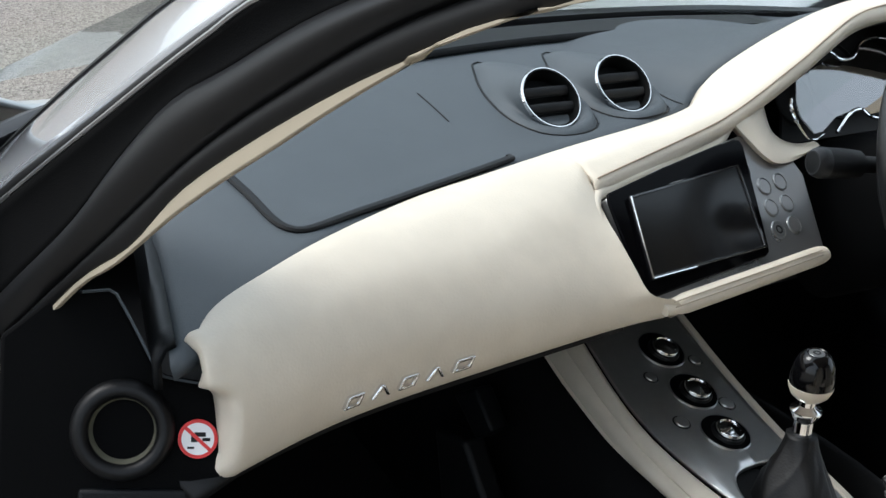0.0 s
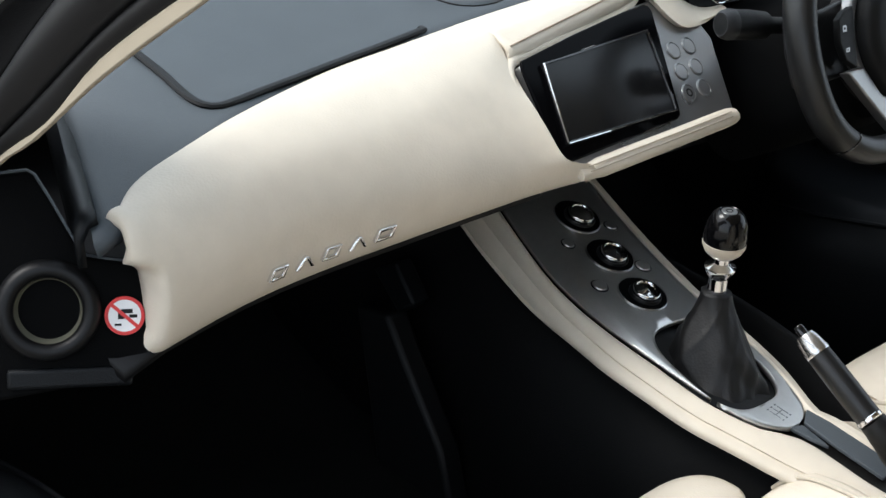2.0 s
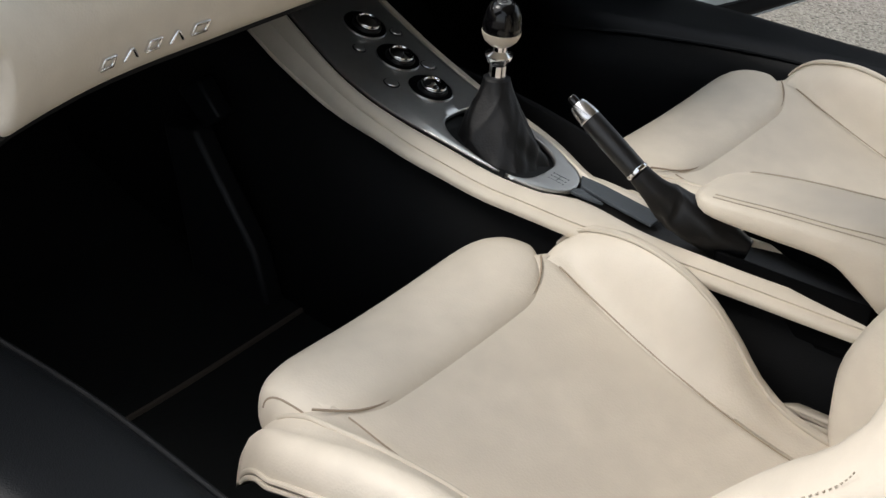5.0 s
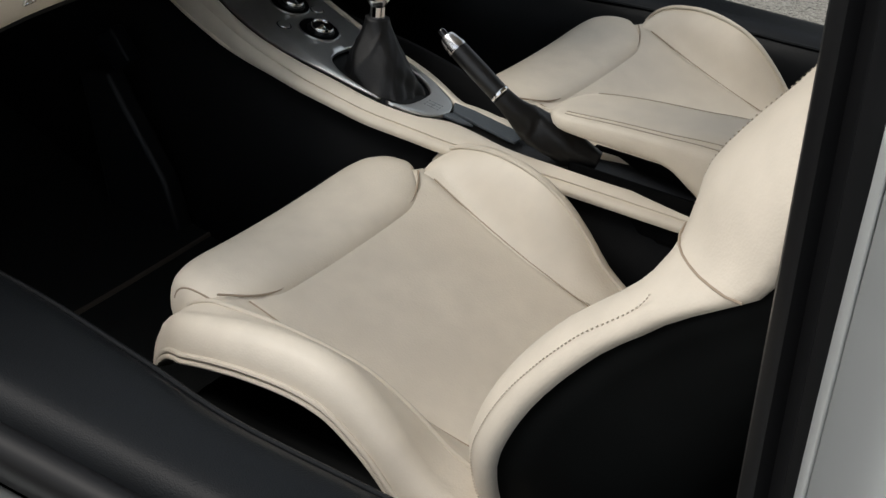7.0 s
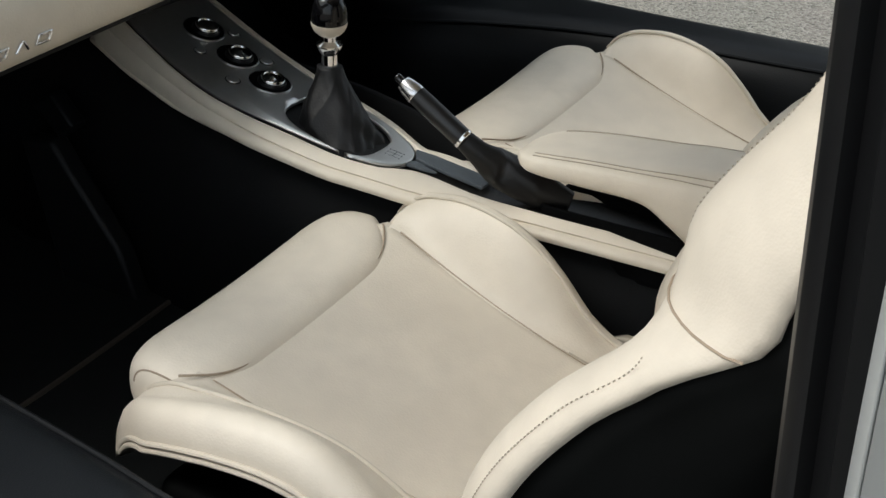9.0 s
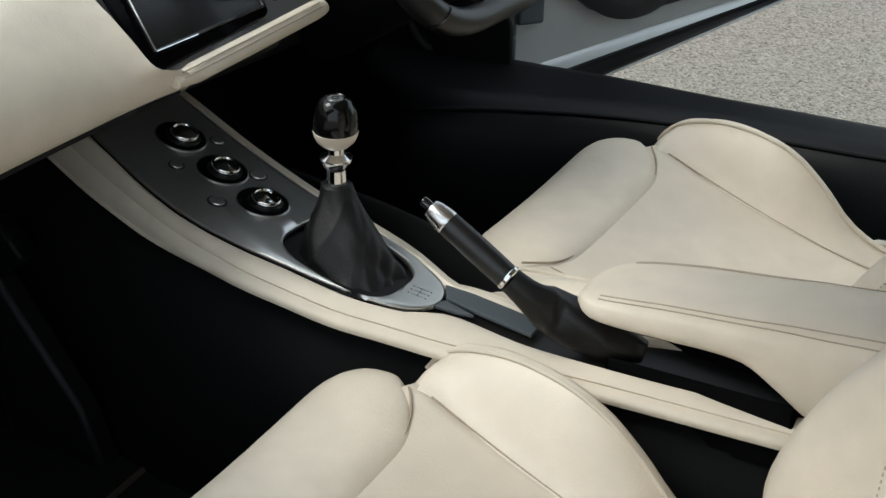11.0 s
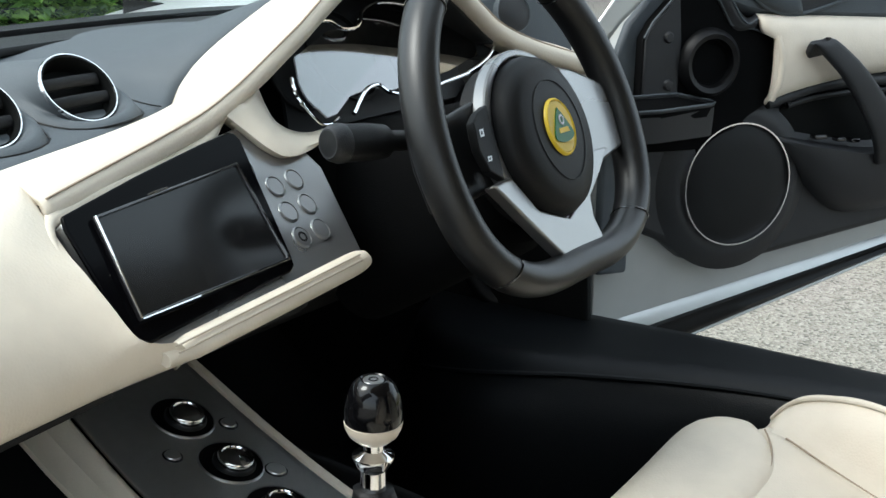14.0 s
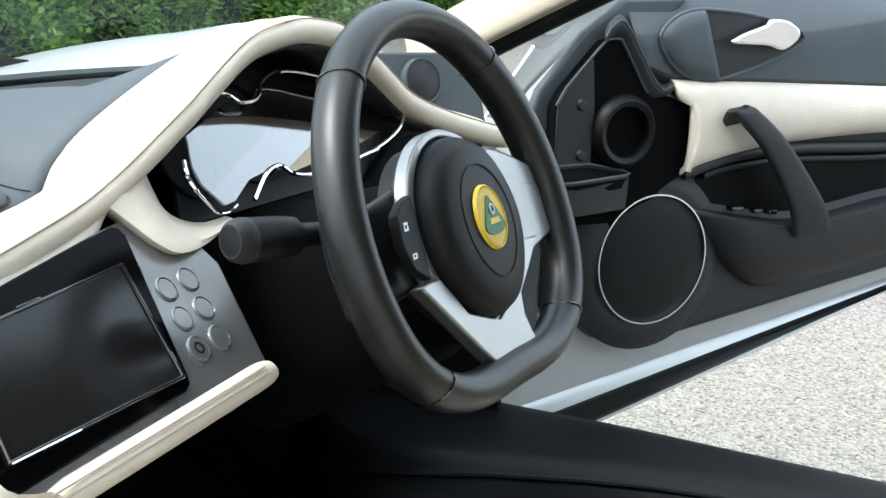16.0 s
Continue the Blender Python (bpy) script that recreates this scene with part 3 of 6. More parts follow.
# cream cheek between the fascia and the dials
up = spline([(0.128, 0.216, 0.770), (0.132, 0.211, 0.755), (0.138, 0.206, 0.742), (0.152, 0.201, 0.733), (0.170, 0.196, 0.729), (0.190, 0.191, 0.731)], 18)
lo = spline([(0.074, 0.207, 0.757), (0.086, 0.193, 0.742), (0.098, 0.180, 0.728), (0.114, 0.174, 0.720), (0.145, 0.176, 0.720), (0.188, 0.184, 0.727)], 18)
rows = [[p, p + 0.3 * (q - p) + np.array((0, -0.004, 0.001)), p + 0.7 * (q - p) + np.array((0, -0.005, 0.001)), q, q + np.array((0.002, 0.010, -0.004))] for p, q in zip(up, lo)]
part("cheek", loft(rows), LEATHER, dashboard, "cream leather cheek", solid=0.006)

# the driver's end: speaker pod
m = axes((0.566, 0.2266, 0.7947), (0.90, -0.43, -0.05), (0.0, 0.30, 0.95))
pod = part("speaker_pod", plate([(-0.075, 0.027), (0.050, 0.0305), (0.062, 0.029), (0.070, 0.023), (0.076, 0.009), (0.080, -0.045), (-0.075, -0.045)], m @ pose(0, 0, -0.003), 0.03), DASH, dashboard, "dark grey speaker pod", bevel=0.003)
part("pod_grille", lathe([(0.0001, 0.0050), (0.0190, 0.0044), (0.0200, 0.0036)], m, 36), DOORTRIM, pod, "round dark grey grille")
part("pod_ring", lathe([(0.0198, 0.0030), (0.0206, 0.0050), (0.0218, 0.0048), (0.0226, -0.003)], m, 40), DASH, pod, "raised dark grey ring")
# underside
rows = [[(x, along(FACE, x)[8] + 0.004, along(FACE, x)[9] + 0.004), (x, 0.20, 0.590), (x, 0.42, 0.54), (x, 0.8, 0.50)] for x in np.linspace(-0.60, -0.15, 12)]
part("underside", loft(rows), BLACK, dashboard, "black underside", solid=0.01)
rows = [[(x, 0.125 + 0.05 * (x > 0.1), 0.626), (x, 0.20, 0.58), (x, 0.34, 0.53), (x, 0.8, 0.50)] for x in np.linspace(-0.15, 0.64, 12)]
part("underside", loft(rows), BLACK, dashboard, "black underside", solid=0.01)
rows = [[(x, 0.205, 0.712 + 0.04 * min(1, max(0, (x - 0.40) / 0.06))), (x, 0.20, 0.69), (x, 0.185, 0.64), (x, 0.21, 0.58)] for x in np.linspace(0.14, 0.64, 12)]
part("column_panel", loft(rows), MATT, dashboard, "black lower panel", solid=0.01)
# the passenger's end: black panel with a round duct
END = axes((-0.628, 0.135, 0.625), (0.87, -0.49, 0.0), (0.15, 0.27, 0.95))
end_panel = part("end_panel", plate([(-0.085, -0.075), (0.018, -0.060), (0.060, -0.043), (0.068, -0.038), (0.0715, -0.027), (0.072, -0.003), (0.0705, 0.015), (0.067, 0.024), (0.062, 0.0275), (0.042, 0.030), (0.026, 0.033), (0.020, 0.040), (0.002, 0.073), (-0.008, 0.090), (-0.013, 0.093), (-0.031, 0.091), (-0.042, 0.096), (-0.085, 0.06)], END, 0.02), MATT, dashboard, "black end panel", bevel=0.003)
part("panel_edge", tube([END @ Vector((x, y, 0.0008)) for x, y in ((0.067, 0.0245), (0.062, 0.0280), (0.042, 0.0305), (0.026, 0.0335), (0.020, 0.040), (0.002, 0.0735), (-0.008, 0.0905), (-0.013, 0.0935), (-0.031, 0.0915))], 0.0011, 6), DASH, end_panel)
DUCT = END @ pose(-0.001, -0.0045, 0.0)
part("duct", lathe([(0.0226, -0.030), (0.0228, 0.000), (0.0240, 0.007), (0.0280, 0.011), (0.0330, 0.009), (0.0360, 0.004), (0.0368, -0.004)], DUCT, 52), RUBBER, end_panel, "round black rubber duct", angle=70)
part("duct_wall", loft([[DUCT @ Vector((u + r * math.cos(a), v + r * math.sin(a), w)) for a in np.linspace(0, 2 * math.pi, 44, endpoint=False)] for u, v, r, w in ((0, 0, 0.0232, 0.0052), (0, 0, 0.0222, 0.0030), (0.002, 0.0015, 0.0185, -0.006), (0.0048, 0.0038, 0.0140, -0.020))], True), material("olive_duct", (0.085, 0.082, 0.058), 0.7, vary=0.2), end_panel, "olive grey duct wall")
part("duct_throat", lathe([(0.0005, -0.019), (0.0150, -0.019)], DUCT @ pose(0.0048, 0.0038, 0), 28), MATT, end_panel)
part("ledge", box(-0.030, 0.056, -0.060, -0.0455, -0.012, 0.004, END), SOFT, end_panel, "black ledge", bevel=0.003)
rows = []
for y in np.linspace(0.118, 0.46, 16):
    x = left_edge(y)
    rows.append([(x + 0.004, y, 0.690 + 0.02 * (y - 0.08)), (x - 0.006, y, 0.687 + 0.02 * (y - 0.08)), (x - 0.012, y, 0.676), (x - 0.010, y, 0.655)])
part("end_top", loft(rows), SOFT, dashboard, "black side trim", solid=0.006, angle=50)
sticker = thing("warning_sticker", END @ pose(0.051, -0.010, 0.0012) @ Matrix.Scale(0.79, 4), "round red and white warning sticker on black plastic", "sticker")
part("sticker_disc", lathe([(0.0001, 0.0008), (0.0145, 0.0008), (0.0145, 0.0)], None, 32), WHITE, sticker, local=True)
part("sticker_rim", lathe([(0.0145, 0.0004), (0.0147, 0.0012), (0.0175, 0.0012), (0.0178, 0.0)], None, 32), RED, sticker, "red rim", local=True)
part("sticker_bar", box(-0.0155, 0.0155, -0.0016, 0.0016, 0.0008, 0.0012, pose(0, 0, 0, 0, 0, -42)), RED, sticker, "red diagonal bar", local=True)
bm = box(-0.003, 0.007, 0.002, 0.006, 0.0006, 0.0010)
box(-0.006, 0.0, -0.003, 0.003, 0.0006, 0.0010, None, bm)
box(-0.009, -0.003, -0.009, -0.007, 0.0006, 0.0010, None, bm)
box(0.004, 0.011, -0.002, 0.001, 0.0006, 0.0010, None, bm)
part("sticker_mark", bm, BLACK, sticker, local=True)
# ---- steering ----
column = thing("steering_column", pose(0.27, 0.12, 0.68), "black plastic steering column with two stalks", "steering column")
WAX = axes((0.270, 0.034, 0.733), (1, 0, 0), (0, 0.39, 0.92))
rows = []
for w, rx, ry in ((-0.035, 0.055, 0.06), (-0.05, 0.068, 0.07), (-0.10, 0.072, 0.075), (-0.16, 0.075, 0.085), (-0.20, 0.08, 0.09)):
    rows.append([WAX @ Vector((rx * math.copysign(abs(math.cos(a)) ** 0.7, math.cos(a)), -0.025 + ry * math.copysign(abs(math.sin(a)) ** 0.7, math.sin(a)), w)) for a in np.linspace(0, 2 * math.pi, 32, endpoint=False)])
part("shroud", loft(rows, True, True), MATT, column, "black plastic shroud", angle=50)
def stalk(base, way, label):
    m = axes(base, way, (0, 0.3, 0.95))
    arm = part("stalk", lathe([(0.008, -0.02), (0.0085, 0.030), (0.0135, 0.038), (0.0150, 0.060), (0.0150, 0.088), (0.0135, 0.098), (0.0110, 0.1015), (0.0001, 0.102)], m @ pose(0, 0, 0, 0, 90, 0) @ Matrix.Diagonal((0.85, 1.0, 1, 1)), 28), BLACK, column, label)
    part("stalk_end", lathe([(0.0152, 0.086), (0.0154, 0.0915), (0.0137, 0.0985), (0.0112, 0.1018), (0.0100, 0.1018)], m @ pose(0, 0, 0, 0, 90, 0) @ Matrix.Diagonal((0.86, 1.01, 1, 1)), 28), DOORTRIM, arm, "grey end ring")
    return m, arm


m, arm = stalk((0.180, 0.098, 0.733), (-0.102, 0.012, 0.011), "black indicator stalk")
for k, (u, w) in enumerate(((0.068, 0.0030), (0.081, 0.0034))):
    part("stalk_mark", ring([(u - w, -w - 0.006), (u + w, -w - 0.006), (u + w, w - 0.006), (u - w, w - 0.006)], [(u - 0.55 * w, -0.55 * w - 0.006), (u + 0.55 * w, -0.55 * w - 0.006), (u + 0.55 * w, 0.55 * w - 0.006), (u - 0.55 * w, 0.55 * w - 0.006)], m @ pose(0, 0, 0.0128, -18), 0.002), WHITE, arm)
stalk((0.335, 0.095, 0.728), (0.075, 0.035, 0.014), "black wiper stalk")

steering_wheel = thing("steering_wheel", WAX, "black leather flat-bottomed steering wheel with satin silver spokes", "steering wheel")
R = 0.158


def rim_point(a):
    """The rim is round above and flattened below."""
    low = min(1.0, abs(math.pi - a % (2 * math.pi)) / radians(72))
    r = R - 0.044 * math.cos(low * math.pi / 2) ** 2
    return (r * math.sin(a), r * math.cos(a), 0)


path = spline([rim_point(a) for a in np.linspace(0, 2 * math.pi, 60)], 120)[:-1]
rim = part("rim", tube(path, 0.0142, 20, True, 1.2), WHEEL, steering_wheel, "black leather rim", local=True, angle=80)
for a in (-42, 42, 130, 230):
    x, y, _ = rim_point(radians(a))
    out = Vector((x, y, 0)).normalized()
    m = axes((x, y, 0), out, (0, 0, 1))
    bm = tube([m @ Vector((0.0144 * math.cos(b), 0.0144 * 1.2 * math.sin(b), 0)) for b in np.linspace(0, 2 * math.pi, 28, endpoint=False)], 0.0010, 6, True, up=tuple(m.to_3x3() @ Vector((0, 0, 1))))
    part("rim_seam", bm, GLOSS, rim, local=True)


def egg(rx, top, bot, n=48):
    return [(rx * math.sin(a) * (1 - 0.10 * (math.cos(a) < 0) * math.cos(a) ** 2), (top if math.cos(a) > 0 else bot) * math.cos(a)) for a in np.linspace(0, 2 * math.pi, n, endpoint=False)]


rows = []
for s, w in ((1.0, -0.03), (1.0, 0.0), (0.985, 0.010), (0.93, 0.017), (0.80, 0.0215), (0.55, 0.0235), (0.3, 0.024), (0.02, 0.024)):
    rows.append([(x * s - 0.002, y * s - 0.002, w) for x, y in egg(0.067, 0.067, 0.071)])
hub = part("hub", loft(rows, True, True), BLACK, steering_wheel, "black airbag cover", local=True)
part("hub_ring", tube([(x * 0.56 - 0.002, y * 0.62 - 0.002, 0.0236) for x, y in egg(0.067, 0.067, 0.071)], 0.0006, 6, True), BLACK, hub, local=True)
EMB = pose(-0.004, -0.001, 0.0242) @ Matrix.Diagonal((1.02, 1.14, 1, 1))
emblem = part("emblem", lathe([(0.0001, 0.0028), (0.019, 0.0022), (0.0205, 0.0006), (0.0206, 0.0)], EMB, 40), YELLOW, steering_wheel, "round yellow and green emblem", local=True)
part("emblem_rim", lathe([(0.0195, 0.0022), (0.0203, 0.003), (0.0214, 0.0018), (0.0216, 0.0)], EMB, 40), YELLOW, emblem, local=True)
tri_out = spline([(0.0, 0.013), (0.008, 0.004), (0.0135, -0.006), (0.0, -0.0095), (-0.0135, -0.006), (-0.008, 0.004), (0.0, 0.013)], 30)[:-1]
part("emblem_field", plate([(x, y) for x, y in tri_out], EMB @ pose(0, -0.001, 0.0036) @ Matrix.Diagonal((1.12, 1.15, 1, 1)), 0.002), GREEN, emblem, local=True)
bm = plate([(-0.008, -0.0048), (0.008, -0.0048), (0.007, -0.0012), (-0.007, -0.0012)], EMB @ pose(0, 0, 0.0042), 0.0008)
part("emblem_bar", bm, YELLOW, emblem, local=True)
part("emblem_curl", lathe([(0.0022, 0.0040), (0.0026, 0.0046), (0.0036, 0.0046), (0.0040, 0.0040)], EMB @ pose(0.0, 0.0045, 0), 20), SILVER, emblem, local=True)
part("hub_frame", ring(egg(0.0775, 0.0745, 0.076), egg(0.0675, 0.0675, 0.0715), pose(-0.002, -0.002, 0.003), 0.014), SILVER, steering_wheel, "satin silver frame", local=True, bevel=0.003)
# driver's left spoke is leather round the switch pad, the right one bare silver
spoke = part("spoke", plate([(-0.066, 0.040), (-0.100, 0.034), (-0.146, 0.032), (-0.150, 0.0), (-0.147, -0.036), (-0.105, -0.036), (-0.068, -0.032)], pose(0, 0, 0.002, 0, -9, 0), 0.010), WHEEL, steering_wheel, "black leather spoke", local=True, bevel=0.003)
pad = part("button_pod", plate([(-0.074, 0.033), (-0.090, 0.029), (-0.101, 0.022), (-0.105, 0.0), (-0.099, -0.018), (-0.082, -0.028), (-0.078, 0.0)], pose(0, 0, 0.0070), 0.008), BLACK, spoke, "black switch pad", local=True, bevel=0.0012)
for y, w in ((0.0125, 0.003), (-0.0085, 0.002)):
    part("pod_mark", ring([(-0.098, y - w), (-0.092, y - w), (-0.091, y + w), (-0.097, y + w)], [(-0.0966, y - 0.4 * w), (-0.0934, y - 0.4 * w), (-0.0925, y + 0.4 * w), (-0.0957, y + 0.4 * w)], pose(0, 0, 0.0075), 0.001), ALU, spoke, local=True)
spoke = part("spoke", plate([(0.060, 0.050), (0.086, 0.045), (0.111, 0.037), (0.139, 0.026), (0.1445, 0.0), (0.1425, -0.033), (0.110, -0.038), (0.083, -0.042), (0.066, -0.030)], pose(0, 0, 0.009, 0, 3, 0), 0.008), SILVER, steering_wheel, "satin silver spoke", local=True, bevel=0.003)
part("spoke_step", plate([(0.083, 0.036), (0.097, 0.031), (0.099, 0.0), (0.093, -0.034), (0.078, -0.036)], pose(0, 0, 0.0125, 0, 6, 0), 0.006), SILVER, spoke, local=True, bevel=0.002)
lower = [(-0.098, -0.030), (-0.070, -0.028), (-0.045, -0.060), (0.0, -0.076), (0.045, -0.060), (0.070, -0.028), (0.104, -0.030), (0.074, -0.050), (0.046, -0.066), (0.041, -0.082), (0.048, -0.109), (-0.022, -0.109), (-0.044, -0.087), (-0.070, -0.060)]
bm = bmesh.new()
for w in (0.006, -0.006):
    vs = [bm.verts.new((x, y, w)) for x, y in lower]
    bm.faces.new(vs if w > 0 else vs[::-1])
bm.verts.ensure_lookup_table()
n = len(lower)
for k in range(n):
    bm.faces.new((bm.verts[k], bm.verts[n + k], bm.verts[n + (k + 1) % n], bm.verts[(k + 1) % n]))
bmesh.ops.triangulate(bm, faces=[f for f in bm.faces if len(f.verts) > 4])
part("lower_spoke", bm, SILVER, steering_wheel, "satin silver lower spoke", local=True, bevel=0.002)
# ---- centre console ----
def cz(y):
    return 0.458 + 0.2 * y + 0.4 * max(0, y) ** 2


console = thing("centre_console", pose(MID, 0, 0.2), "cream leather centre console with a satin silver control plate", "console")
# y, then left and right edges of the silver plate
PLATE = [(-0.113, -0.034, -0.016), (-0.108, -0.044, -0.004), (-0.098, -0.054, 0.008), (-0.080, -0.063, 0.018), (-0.05, -0.070, 0.030), (0.0, -0.074, 0.041), (0.06, -0.076, 0.047), (0.15, -0.070, 0.061), (0.25, -0.048, 0.077), (0.32, -0.03, 0.084)]
# y, width of the rounded-off edge beside the passenger's rail
SLOPE = [(-0.12, 0.003), (0.0, 0.0035), (0.035, 0.006), (0.07, 0.013), (0.11, 0.021), (0.16, 0.026), (0.24, 0.028), (0.32, 0.028)]
HOLE_AT, HOLE_LONG, HOLE_WIDE = -0.016, 0.063, 0.047
rows_l, rows_r = [], []


def plate_strip(y, a, b, pa, pb):
    out = []
    if a <= pa:
        c = min(along(SLOPE, y)[0], 0.7 * (b - pa))
        xs = [pa + c * k for k in (0.0, 0.08, 0.2, 0.35, 0.55, 0.78, 1.0)] + list(np.linspace(pa + c, b, 5))[1:]
    else:
        c = along(SLOPE, y)[0]
        xs = list(np.linspace(a, b, 11))
    for x in xs:
        e = (x - pa) / (pb - pa)
        k = max(0.0, 1 - (x - pa) / c)
        out.append((x, y, cz(y) + 0.005 - 0.42 * c * k ** 1.25 - 0.006 * max(0, e - 0.95)))
    return out


def hole_middle(y):
    return -0.021 + 0.12 * (y - HOLE_AT)


bm = bmesh.new()
for y in np.linspace(0, 1, 26):
    yy = HOLE_AT + HOLE_LONG * math.sin((y - 0.5) * math.pi)
    pa, pb = along(PLATE, yy)
    h = HOLE_WIDE * (1 - abs((yy - HOLE_AT) / HOLE_LONG) ** 3.0) ** (1 / 3.0)
    c = hole_middle(yy)
    rows_l.append(plate_strip(yy, pa, c - h, pa, pb))
    rows_r.append(plate_strip(yy, min(c + h, pb - 0.003), pb, pa, pb))
loft(rows_l, bm=bm)
loft(rows_r, bm=bm)
for y0, y1 in ((-0.113, HOLE_AT - HOLE_LONG), (HOLE_AT + HOLE_LONG, 0.32)):
    for half in (0, 1):
        rows = []
        for y in np.linspace(y0, y1, 18):
            pa, pb = along(PLATE, y)
            c = min(max(hole_middle(y), pa + 0.3 * (pb - pa)), pb)
            rows.append(plate_strip(y, *((pa, c) if half == 0 else (c, pb)), pa, pb))
        loft(rows, bm=bm)
bmesh.ops.remove_doubles(bm, verts=bm.verts[:], dist=0.0006)
control_plate = part("control_plate", bm, PLATEMETAL, console, "satin silver plate", solid=0.006, angle=30, outer=(0, 0, 1))


def on_plate(x, y, h=0.005):
    return axes((x, y, cz(y) + h), (1, 0, 0.02), (0, 1, 0.2 + 0.8 * max(0, y)))


for kx, ky in ((-0.007, 0.090), (0.006, 0.147), (0.0165, 0.205)):
    m = on_plate(kx, ky)
    knob = part("climate_knob", lathe([(0.0172, -0.004), (0.0172, 0.0028), (0.0162, 0.0045), (0.0156, 0.0045), (0.0150, 0.0042), (0.0001, 0.0042)], m @ pose(0.001, -0.002, 0), 36), BLACK, control_plate, "black rotary knob with a bright cap")
    part("knob_cap", lathe([(0.0144, 0.0040), (0.0146, 0.0074), (0.0138, 0.0090), (0.0116, 0.0094), (0.0108, 0.0082)], m @ pose(0.001, -0.002, 0), 36), CHROME, knob)
    part("knob_face", lathe([(0.0001, 0.0098), (0.0050, 0.0094), (0.0112, 0.0080)], m @ pose(0.001, -0.002, 0), 10), CHROME, knob)
    # flat disc on the plate: the recess's darkness is put into its colour
    part("knob_well", lathe([(0.0001, 0.0014), (0.020, 0.0013), (0.0252, 0.0011), (0.0257, 0.0)], m, 40), MATT, control_plate, "flat dark disc for the knob well shade")
    part("knob_ring", lathe([(0.0250, 0.0), (0.0253, 0.0022), (0.0260, 0.0018), (0.0268, -0.001)], m, 44), ALU, control_plate)
for kx, ky, r in ((-0.042, 0.117, 0.0080), (0.030, 0.122, 0.0080), (-0.026, 0.177, 0.0066), (0.045, 0.182, 0.0066)):
    m = on_plate(kx, ky)
    b = part("push_button", lathe([(0.0001, 0.0022), (r * 0.9, 0.0020), (r, 0.0004)], m, 24), PLATEMETAL, control_plate, "small round push button")
    part("button_ring", lathe([(r, 0.0), (r + 0.0004, 0.0013), (r + 0.0016, 0.0)], m, 24), BLACK, b)
bm = bmesh.new()
m = on_plate(-0.024, -0.094, 0.0046) @ pose(0, 0, 0, 0, 0, 6)
for k in (-1, 0, 1):
    box(k * 0.0065 - 0.0003, k * 0.0065 + 0.0003, -0.006, 0.006, 0, 0.0006, m, bm)
box(-0.0065, 0.0065, -0.0003, 0.0003, 0, 0.0006, m, bm)
for k in (-1, 0, 1):
    for side in (-1, 1):
        box(k * 0.0065 - 0.0010, k * 0.0065 + 0.0010, side * 0.0085 - 0.0007, side * 0.0085 + 0.0007, 0, 0.0006, m, bm)
part("shift_pattern", bm, DASH, control_plate, "dark shift pattern lines")

# y, then left and right inner edges and the height of the leather rails
RAIL = [(-0.62, 0.012, 0.062, 0.408), (-0.45, -0.002, 0.062, 0.412), (-0.33, -0.020, 0.050, 0.418), (-0.27, -0.026, 0.028, 0.421), (-0.2, -0.029, 0.018, 0.424), (-0.13, -0.030, 0.014, 0.434), (-0.108, -0.045, 0.006, 0.438), (-0.095, -0.057, 0.012, 0.440), (-0.05, -0.072, 0.032, 0.448), (0.0, -0.076, 0.043, 0.458), (0.06, -0.078, 0.049, 0.4715), (0.15, -0.072, 0.063, 0.497), (0.25, -0.050, 0.079, 0.533), (0.33, -0.03, 0.088, 0.566)]
# y, depth of the crease in the passenger's rail
CREASE = [(-0.62, 0.012), (-0.03, 0.0125), (0.03, 0.0145), (0.085, 0.0185), (0.17, 0.028), (0.26, 0.042), (0.33, 0.05)]
OUTER = [(-0.62, 0.012), (-0.45, -0.002), (-0.33, -0.016), (-0.25, -0.026), (-0.18, -0.036), (-0.13, -0.046), (-0.095, -0.057), (-0.05, -0.071), (0.0, -0.076), (0.06, -0.078), (0.15, -0.072), (0.25, -0.050), (0.33, -0.03)]
for side in (-1, 1):
    rows = []
    for y in np.linspace(-0.62, 0.33, 70):
        a, b, z = along(RAIL, y)
        k = min(1, max(0, (y + 0.3) / 0.25))
        if side < 0:
            f = min(1, max(0, (y - 0.05) / 0.12))
            c = along(CREASE, y)[0] + 0.005 * f
            f = 1 - 0.4 * f
            o = along(OUTER, y)[0]
            dip = 0.42 * max(0.0, along(SLOPE, y)[0] - 0.004)
            prof = [(a + 0.002, z - 0.014 - dip), (a + 0.001, z - 0.001 - dip), (a - 0.004, z + 0.0015 - 0.8 * dip), (o - 0.011 * f, z - 0.06 * c - 0.45 * dip), (o - 0.0165 * f, z - 0.28 * c - 0.1 * dip), (o - 0.0190 * f, z - 0.52 * c), (o - 0.0180 * f, z - 0.61 * c - 0.001), (o - 0.0225 * f, z - 0.65 * c - 0.002), (o - 0.0265 * f, z - 0.78 * c - 0.0035), (o - 0.0275 * f, z - 0.92 * c - 0.005), (o - 0.0255 * f, z - c - 0.0085), (o - 0.018, z - c - 0.011)]
        else:
            prof = [(b - 0.002, z - 0.012), (b - 0.001, z - 0.001), (b + 0.004, z + 0.003), (b + 0.013, z + 0.0015), (b + 0.021, z - 0.010), (b + 0.024, z - 0.03), (b + 0.018, z - 0.044)]
        g = 0.004 * math.exp(-((y + 0.128) / 0.036) ** 2)
        rows.append([(px - (g * min(1, i / 5) if side < 0 else 0), y, pz) for i, (px, pz) in enumerate(prof)])
    part("rail", loft(rows), LEATHER, console, "cream leather rail", solid=0.006, angle=45)
rows = []
